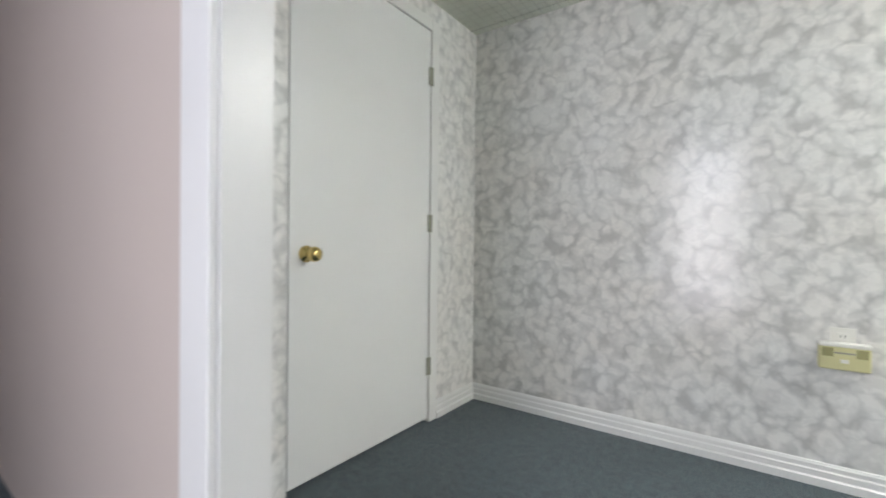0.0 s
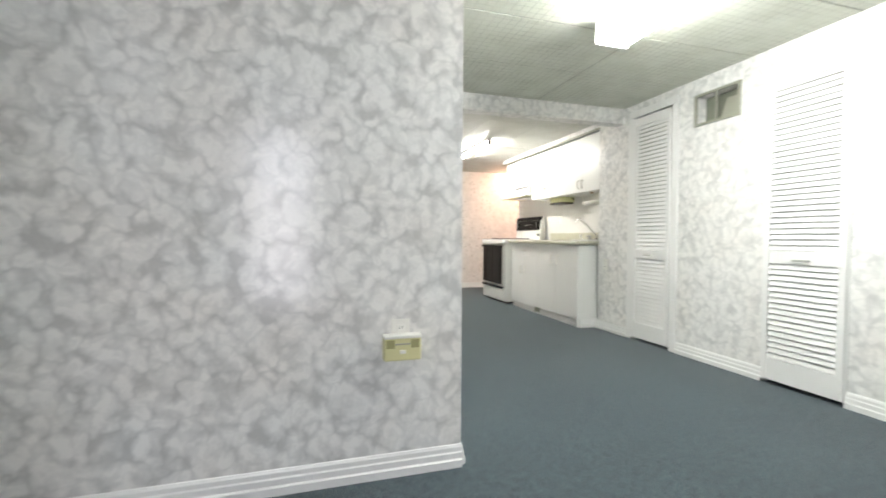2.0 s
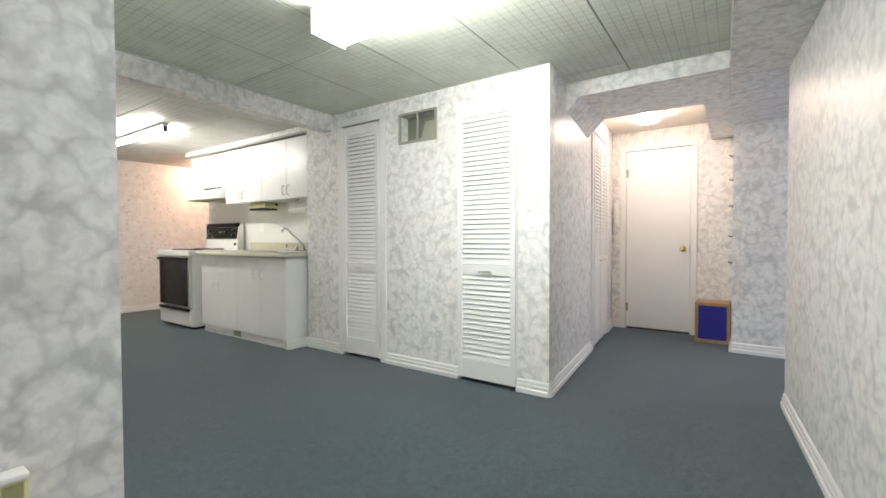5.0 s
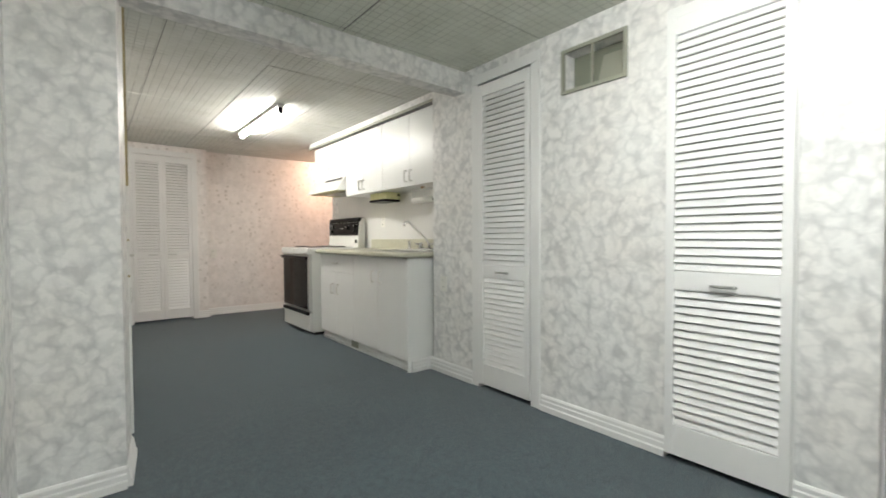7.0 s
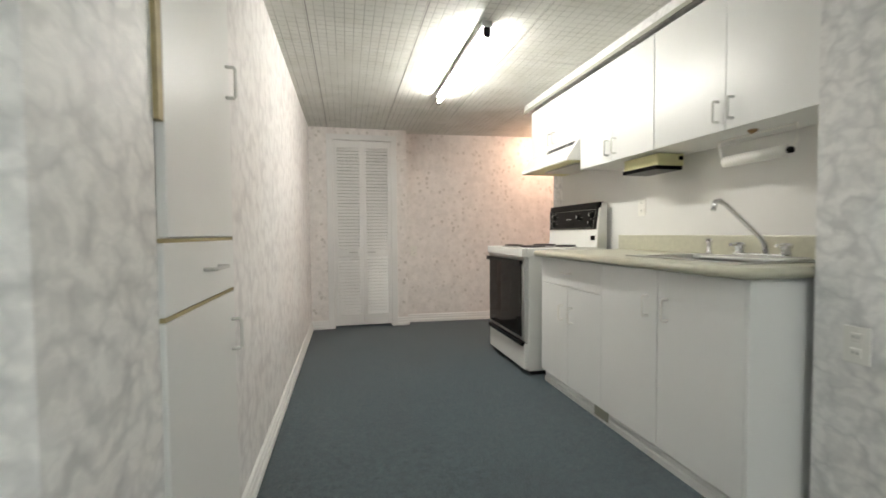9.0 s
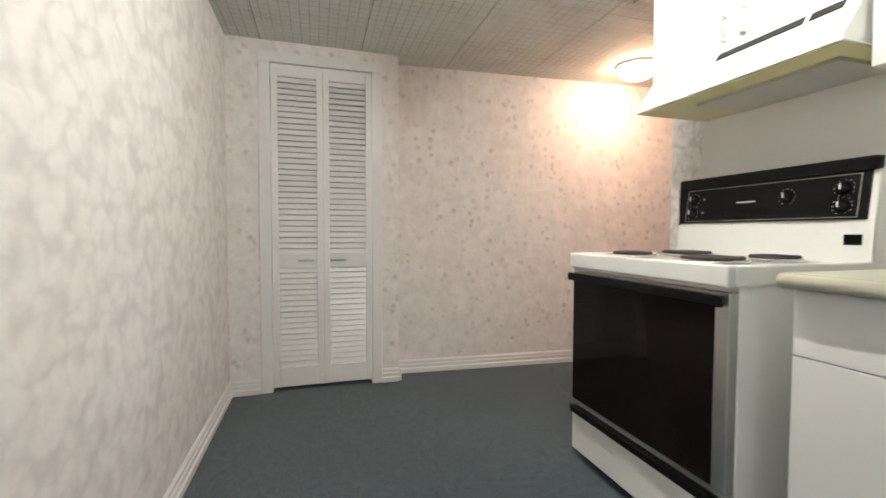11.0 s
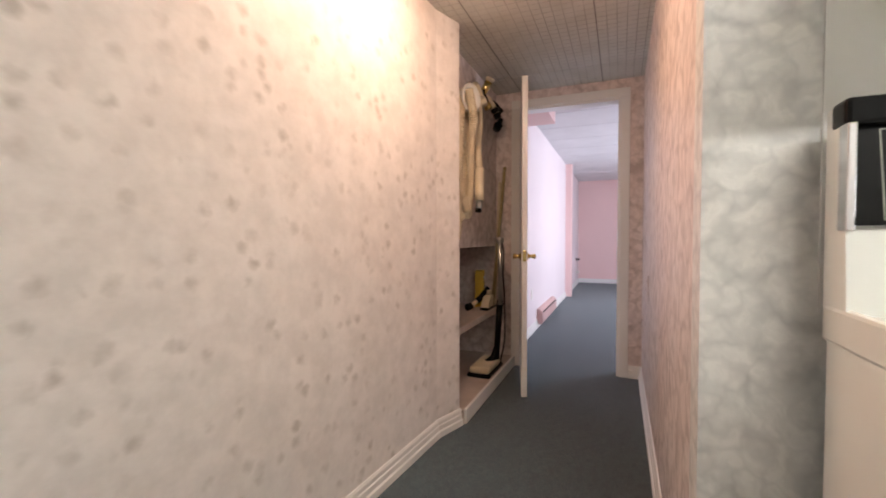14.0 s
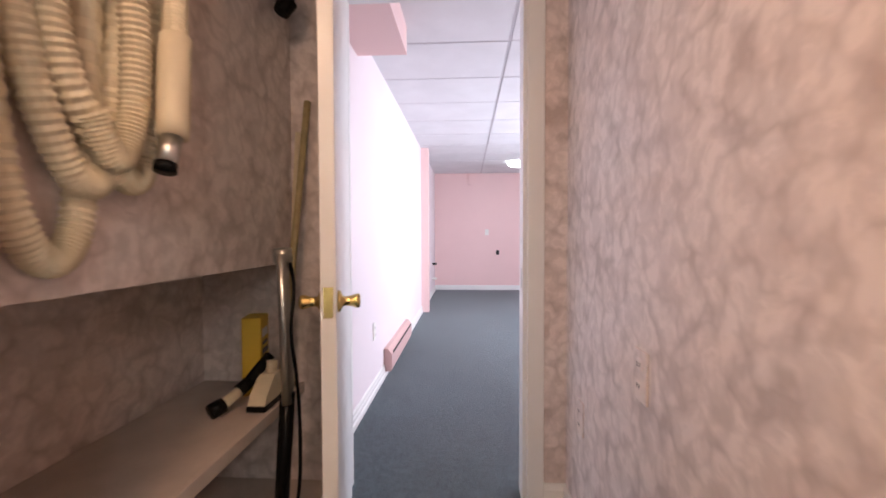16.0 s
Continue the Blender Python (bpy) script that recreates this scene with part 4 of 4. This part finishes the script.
for z in (1.165, 1.105):
    x = 3.227 + (z - 1.065) * 0.155
    part("label_bar", box(x - 0.0012, x + 0.001, 6.212, 6.222, z - 0.004, z + 0.004), VENT, bg)
part("clock_window", box(3.2275, 3.2345, 5.93, 6.10, 1.085, 1.105), OVEN, bg)
part("outlet", box(3.225, 3.2335, 5.62, 5.67, 0.975, 1.01, 0.002), BLACK, bg, "black appliance outlet")
for bx, by, r in ((2.80, 5.79, 0.095), (2.80, 6.16, 0.075), (3.08, 5.79, 0.075), (3.08, 6.16, 0.095)):
    b_ = part("drip_pan", lathe([(0, 0), (r, 0), (r + 0.02, 0.006), (r + 0.018, 0.009), (r, 0.004), (0, 0.003)], 28, Matrix.Translation((bx, by, 0.9172))), CHROME, t, "chrome drip pan", True)
    pts = []
    turns = 4
    for i in range(turns * 18):
        a = i * math.tau / 18
        rr = 0.018 + (r - 0.018) * i / (turns * 18)
        pts.append((bx + rr * math.cos(a), by + rr * math.sin(a), 0.932))
    part("coil", pipe(pts, 0.0065, 6), COIL, b_, "black spiral coil", True)

t = thing("under_cabinet_opener", "cream under-cabinet appliance with black base", "appliance")
part("body", box(3.12, 3.29, 4.825, 5.125, 1.408, 1.477, 0.006), CREAM, t)
part("base", box(3.105, 3.285, 4.83, 5.12, 1.386, 1.41, 0.004), BLACK, t, "black underside")
part("switch", box(3.255, 3.278, 4.818, 4.828, 1.44, 1.462, 0.002), BLACK, t)
t = thing("paper_towel_holder", "white under-cabinet holder with nearly bare paper roll", "holder")
part("roll", pipe([(3.17, 4.15, 1.362), (3.17, 4.44, 1.362)], 0.025, 16), IVORY, t, "white paper roll", True)
part("bracket", pipe([(3.17, 4.12, 1.37), (3.17, 4.11, 1.40), (3.17, 4.11, 1.462), (3.17, 4.47, 1.462), (3.17, 4.48, 1.44), (3.17, 4.46, 1.37)], 0.006, 8), IVORY, t)
part("knob", lathe([(0, 0), (0.014, 0), (0.014, 0.016), (0.009, 0.020), (0, 0.020)], 14, pose(3.17, 4.142, 1.362, 90, 0, 0)), BLACK, t, smooth=True)
part("mount", lathe([(0, 0), (0.010, 0), (0.012, 0.006), (0.020, 0.012), (0.020, 0.018), (0, 0.018)], 14, Matrix.Translation((3.17, 4.30, 1.463))), WOOD, t, "small brown mounting knob", True)

# pantry built into the west wall
t = thing("pantry_cabinet", "tall white built-in pantry cabinet with drawer", "cabinet")
part("body", box(0.56, 1.012, 3.765, 4.335, 0.02, 2.185), CAB, t)
part("edge_strip", box(1.012, 1.036, 3.758, 3.785, 1.28, 2.188), OCHRE, t, "raw wood edge strip")
for z0, z1, nm, hz in ((1.030, 2.15, "door", 1.535), (0.858, 1.018, "drawer", 0.942), (0.10, 0.846, "door", 0.705)):
    dd = part(nm, box(1.014, 1.036, 3.788 if z0 > 1 else 3.762, 4.333, z0, z1, 0.003), CAB, t)
    if nm == "drawer":
        pull(dd, (1.036, 4.085, hz), (1, 0, 0), 0.13, vertical=False, finish=GREYPULL)
    else:
        pull(dd, (1.036, 4.288, hz), (1, 0, 0), 0.10, finish=GREYPULL)
for z in (1.019, 0.847):
    part("edge_band", box(1.016, 1.0345, 3.764, 4.332, z, z + 0.009), OCHRE, t, "raw wood edge band")
part("toe_kick", box(0.98, 1.02, 3.765, 4.335, 0.0, 0.10), TRIM, t)

# ---- cleaning niche ----
structure("floor_niche", prism([(4.58, 7.475), (5.77, 7.475), (5.77, 8.0), (4.72, 8.0)], 0.0, 0.075), SHELF, "raised painted niche floor", category="floor")
structure("trim_niche", box(4.578, 5.75, 7.458, 7.475, 0, 0.082, 0.003), TRIM, "white board along the niche floor", category="trim")
t = thing("niche_shelf", "painted wooden shelf in the cleaning niche", "shelf")
part("board", box(4.66, 5.768, 7.59, 7.998, 0.455, 0.48, 0.003), SHELF, t)
part("lip", box(4.61, 5.768, 7.578, 7.59, 0.44, 0.482, 0.003), SHELF, t)


def spline(knots, steps):
    """Smooth line through the knots."""
    k = [Vector(p) for p in knots]
    k = [2 * k[0] - k[1]] + k + [2 * k[-1] - k[-2]]
    out = []
    for a, b, c, d in zip(k, k[1:], k[2:], k[3:]):
        for i in range(steps):
            u = i / steps
            out.append(0.5 * (2 * b + (c - a) * u + (2 * a - 5 * b + 4 * c - d) * u * u + (3 * b - a - 3 * c + d) * u ** 3))
    return out + [k[-2]]


# each strand: left leg x, bottom (x, z), right leg x, depth, top z
t = thing("vacuum_hose", "cream ribbed vacuum hose coiled over a wall hanger", "hose")
for lx, bx, bz, rx, y, tz in ((4.635, 4.735, 1.035, 4.80, 7.586, 1.93), (4.675, 4.79, 1.165, 4.85, 7.572, 1.92), (4.715, 4.865, 1.18, 4.915, 7.556, 1.90)):
    knots = [(4.80, y + 0.02, tz), (4.72 + (lx - 4.645) * 0.5, y, tz - 0.12), (lx, y, 1.50), (lx + 0.02, y, bz + 0.16), (bx - 0.03, y, bz + 0.015), (bx + 0.025, y, bz + 0.012), (rx, y + 0.005, bz + 0.14), (rx + 0.03, y + 0.005, 1.55), (4.93, y, tz - 0.14), (4.84, y, tz + 0.01)]
    part("coil", pipe(spline(knots, 22), 0.0225, 12, 0.0045), HOSE, t)
part("strand", pipe(spline([(4.74, 7.50, 1.90), (4.78, 7.485, 1.74), (4.83, 7.52, 1.58), (4.855, 7.53, 1.42), (4.848, 7.535, 1.28), (4.815, 7.54, 1.21), (4.77, 7.545, 1.28)], 26), 0.0225, 12, 0.0045), HOSE, t)
part("strand", pipe(spline([(4.86, 7.54, 1.93), (4.99, 7.53, 1.90), (5.02, 7.525, 1.78), (4.97, 7.52, 1.64), (4.93, 7.505, 1.54), (4.905, 7.488, 1.455)], 20), 0.0225, 12, 0.002), HOSE, t)
part("cuff", pipe([(4.905, 7.488, 1.46), (4.899, 7.486, 1.43), (4.885, 7.482, 1.30), (4.878, 7.48, 1.262)], 0.029, 14), HOSE, t, "smooth cream hose cuff", True)
part("nozzle_end", pipe([(4.876, 7.48, 1.262), (4.858, 7.479, 1.208)], 0.019, 14), STEEL, t, "metal hose end", True)
part("nozzle_rim", pipe([(4.858, 7.479, 1.208), (4.853, 7.4785, 1.193)], 0.0205, 14), BLACK, t, "black rubber rim", True)
part("hanger", lathe([(0, 0), (0.085, 0), (0.088, 0.012), (0.066, 0.022), (0.062, 0.10), (0.086, 0.112), (0.088, 0.124), (0.080, 0.128), (0.052, 0.112), (0.050, 0.03), (0, 0.028)], 28, pose(4.84, 7.62, 1.865, 90, 0, -18)), IVORY, t, "pale moulded hose hanger", True)

t = thing("attachment_rack", "cream and black vacuum attachments clipped to a rail", "vacuum attachments")
part("rail", box(5.06, 5.56, 7.60, 7.62, 2.03, 2.06, 0.003), WOOD, t)
for x, dx, dz, r, finish, tip in ((5.09, -0.03, -0.11, 0.030, HOSE, HOSE), (5.17, 0.02, -0.10, 0.022, BLACK, BRASS), (5.26, -0.01, 0.07, 0.026, BRASS, HOSE), (5.33, 0.04, -0.08, 0.024, HOSE, BLACK), (5.41, 0.03, -0.10, 0.022, HOSE, BLACK), (5.48, 0.03, -0.06, 0.024, BLACK, BLACK)):
    k = part("attachment", pipe([(x, 7.585, 2.045), (x + dx * 0.4, 7.56, 2.045 + dz * 0.3), (x + dx, 7.53, 2.045 + dz)], r, 12), finish, t, smooth=True)
    part("tip", pipe([(x + dx, 7.53, 2.045 + dz), (x + dx * 1.3, 7.515, 2.045 + dz * 1.35)], r * 1.2, 12), tip, k, smooth=True)
    part("clip", box(x - 0.016, x + 0.016, 7.578, 7.602, 2.032, 2.058, 0.004), BLACK, t)
t = thing("brush_head", "small black dusting brush hung on the wall", "brush")
part("brush", lathe([(0, 0), (0.028, 0), (0.036, 0.05), (0.02, 0.06), (0.016, 0.10), (0, 0.10)], 14, pose(5.585, 7.572, 1.86, 20, 15, 0)), BLACK, t)
part("peg", pipe([(5.60, 7.62, 1.95), (5.60, 7.56, 1.95)], 0.006, 8), STEEL, t)

t = thing("vacuum_wand", "chrome vacuum wand with floor head standing in the niche", "vacuum wand")
part("tube", pipe([(5.372, 7.480, 0.55), (5.325, 7.470, 1.02)], 0.015, 12), STEEL, t, "chrome tube", True)
part("tube", pipe([(5.405, 7.484, 0.55), (5.362, 7.478, 1.00)], 0.014, 12), STEEL, t, "chrome tube", True)
part("collar", pipe([(5.348, 7.475, 0.995), (5.342, 7.474, 1.035)], 0.027, 12), STEEL, t, "chrome collar", True)
part("lower_tube", pipe([(5.378, 7.510, 0.15), (5.388, 7.484, 0.58)], 0.023, 12), BLACK, t, "black plastic lower tube", True)
part("cord", pipe(spline([(5.36, 7.468, 1.03), (5.385, 7.458, 0.92), (5.345, 7.452, 0.78), (5.385, 7.452, 0.62), (5.41, 7.455, 0.45), (5.40, 7.455, 0.28), (5.45, 7.50, 0.10)], 8), 0.006, 6), BLACK, t, smooth=True)
part("head", box(5.13, 5.46, 7.495, 7.635, 0.095, 0.148, 0.018), HOSE, t, "cream floor head")
part("bumper", box(5.115, 5.475, 7.482, 7.648, 0.077, 0.105, 0.012), BLACK, t, "black bumper")
part("neck", pipe([(5.31, 7.56, 0.13), (5.36, 7.525, 0.16), (5.38, 7.508, 0.22)], 0.026, 10), BLACK, t, smooth=True)
t = thing("wooden_pole", "pale wooden pole leaning in the niche corner", "pole")
part("pole", pipe([(5.60, 7.604, 0.48), (5.752, 7.545, 1.60)], 0.013, 10), OCHRE, t, smooth=True)
t = thing("wooden_pole", "second pale wooden pole leaning in the niche corner", "pole")
part("pole", pipe([(5.66, 7.604, 0.48), (5.756, 7.585, 1.48)], 0.012, 10), HOSE, t, smooth=True)
t = thing("yellow_box", "yellow cardboard packet on the niche shelf", "box", at=(5.66, 7.725, 0.48), rz=12)
part("carton", box(-0.055, 0.055, -0.035, 0.035, 0, 0.29, 0.004), YELLOW, t)
part("label_bar", box(-0.04, 0.04, -0.0365, -0.0345, 0.15, 0.17), BROWN, t)
part("label_bar", box(-0.035, 0.03, -0.0365, -0.0345, 0.185, 0.197), BROWN, t)
part("label_bar", box(-0.04, 0.035, -0.0365, -0.0345, 0.215, 0.245), IVORY, t)
t = thing("dust_brush", "cream and black vacuum brush lying on the shelf", "brush")
part("bristle_head", pipe([(5.40, 7.745, 0.505), (5.438, 7.725, 0.515)], 0.026, 12), BLACK, t, "round black bristle head", True)
part("handle", pipe([(5.438, 7.725, 0.515), (5.50, 7.69, 0.55)], 0.018, 12), HOSE, t, "cream tube", True)
part("collar", pipe([(5.488, 7.698, 0.543), (5.520, 7.68, 0.563)], 0.023, 12), BLACK, t, smooth=True)
part("grip", pipe([(5.52, 7.68, 0.563), (5.56, 7.66, 0.60), (5.60, 7.64, 0.635)], 0.020, 12), BLACK, t, smooth=True)
t = thing("vacuum_nozzle", "cream and grey upholstery nozzle on the shelf", "nozzle")
part("nozzle", extrude_y([(5.46, 0.50), (5.72, 0.50), (5.70, 0.535), (5.60, 0.585), (5.54, 0.585), (5.48, 0.535)], 7.595, 7.655), HOSE, t)
part("mouth", box(5.455, 5.725, 7.592, 7.658, 0.481, 0.502, 0.004), BLACK, t)
part("socket", pipe([(5.57, 7.625, 0.57), (5.575, 7.62, 0.625)], 0.019, 12), HOSE, t, smooth=True)

# ---- pink room ----
t = thing("baseboard_heater", "dusty pink electric baseboard heater on the wall", "heater")
part("housing", extrude_y([(0, 0.04), (0.055, 0.04), (0.062, 0.06), (0.062, 0.17), (0.03, 0.21), (0, 0.21)], 0, 1.15, None), HEATER, t)
bm = box(0.058, 0.066, 0.06, 1.09, 0.165, 0.178)
part("outlet_slot", bm, DARK, t)
t.matrix_basis = pose(7.28, 7.553, 0, 0, 0, -90)
t = thing("heat_pipe", "thin pink pipe running down the wall corner", "pipe")
part("riser", pipe([(10.24, 7.535, 0.0), (10.24, 7.535, 2.28)], 0.018, 10), PINK, t, smooth=True)
t = thing("pipe_stub", "short pink bracket under the ceiling of the end wall", "bracket")
part("bracket", box(12.44, 12.48, 6.83, 6.89, 2.06, 2.28), PINK, t)
for z in (0.55, 0.28):
    t = thing("valve", "small dark shut-off valve by the pipe chase", "valve")
    part("body", pipe([(11.9, 7.555, z), (11.9, 7.48, z)], 0.02, 8), DARK if z > 0.4 else IVORY, t)
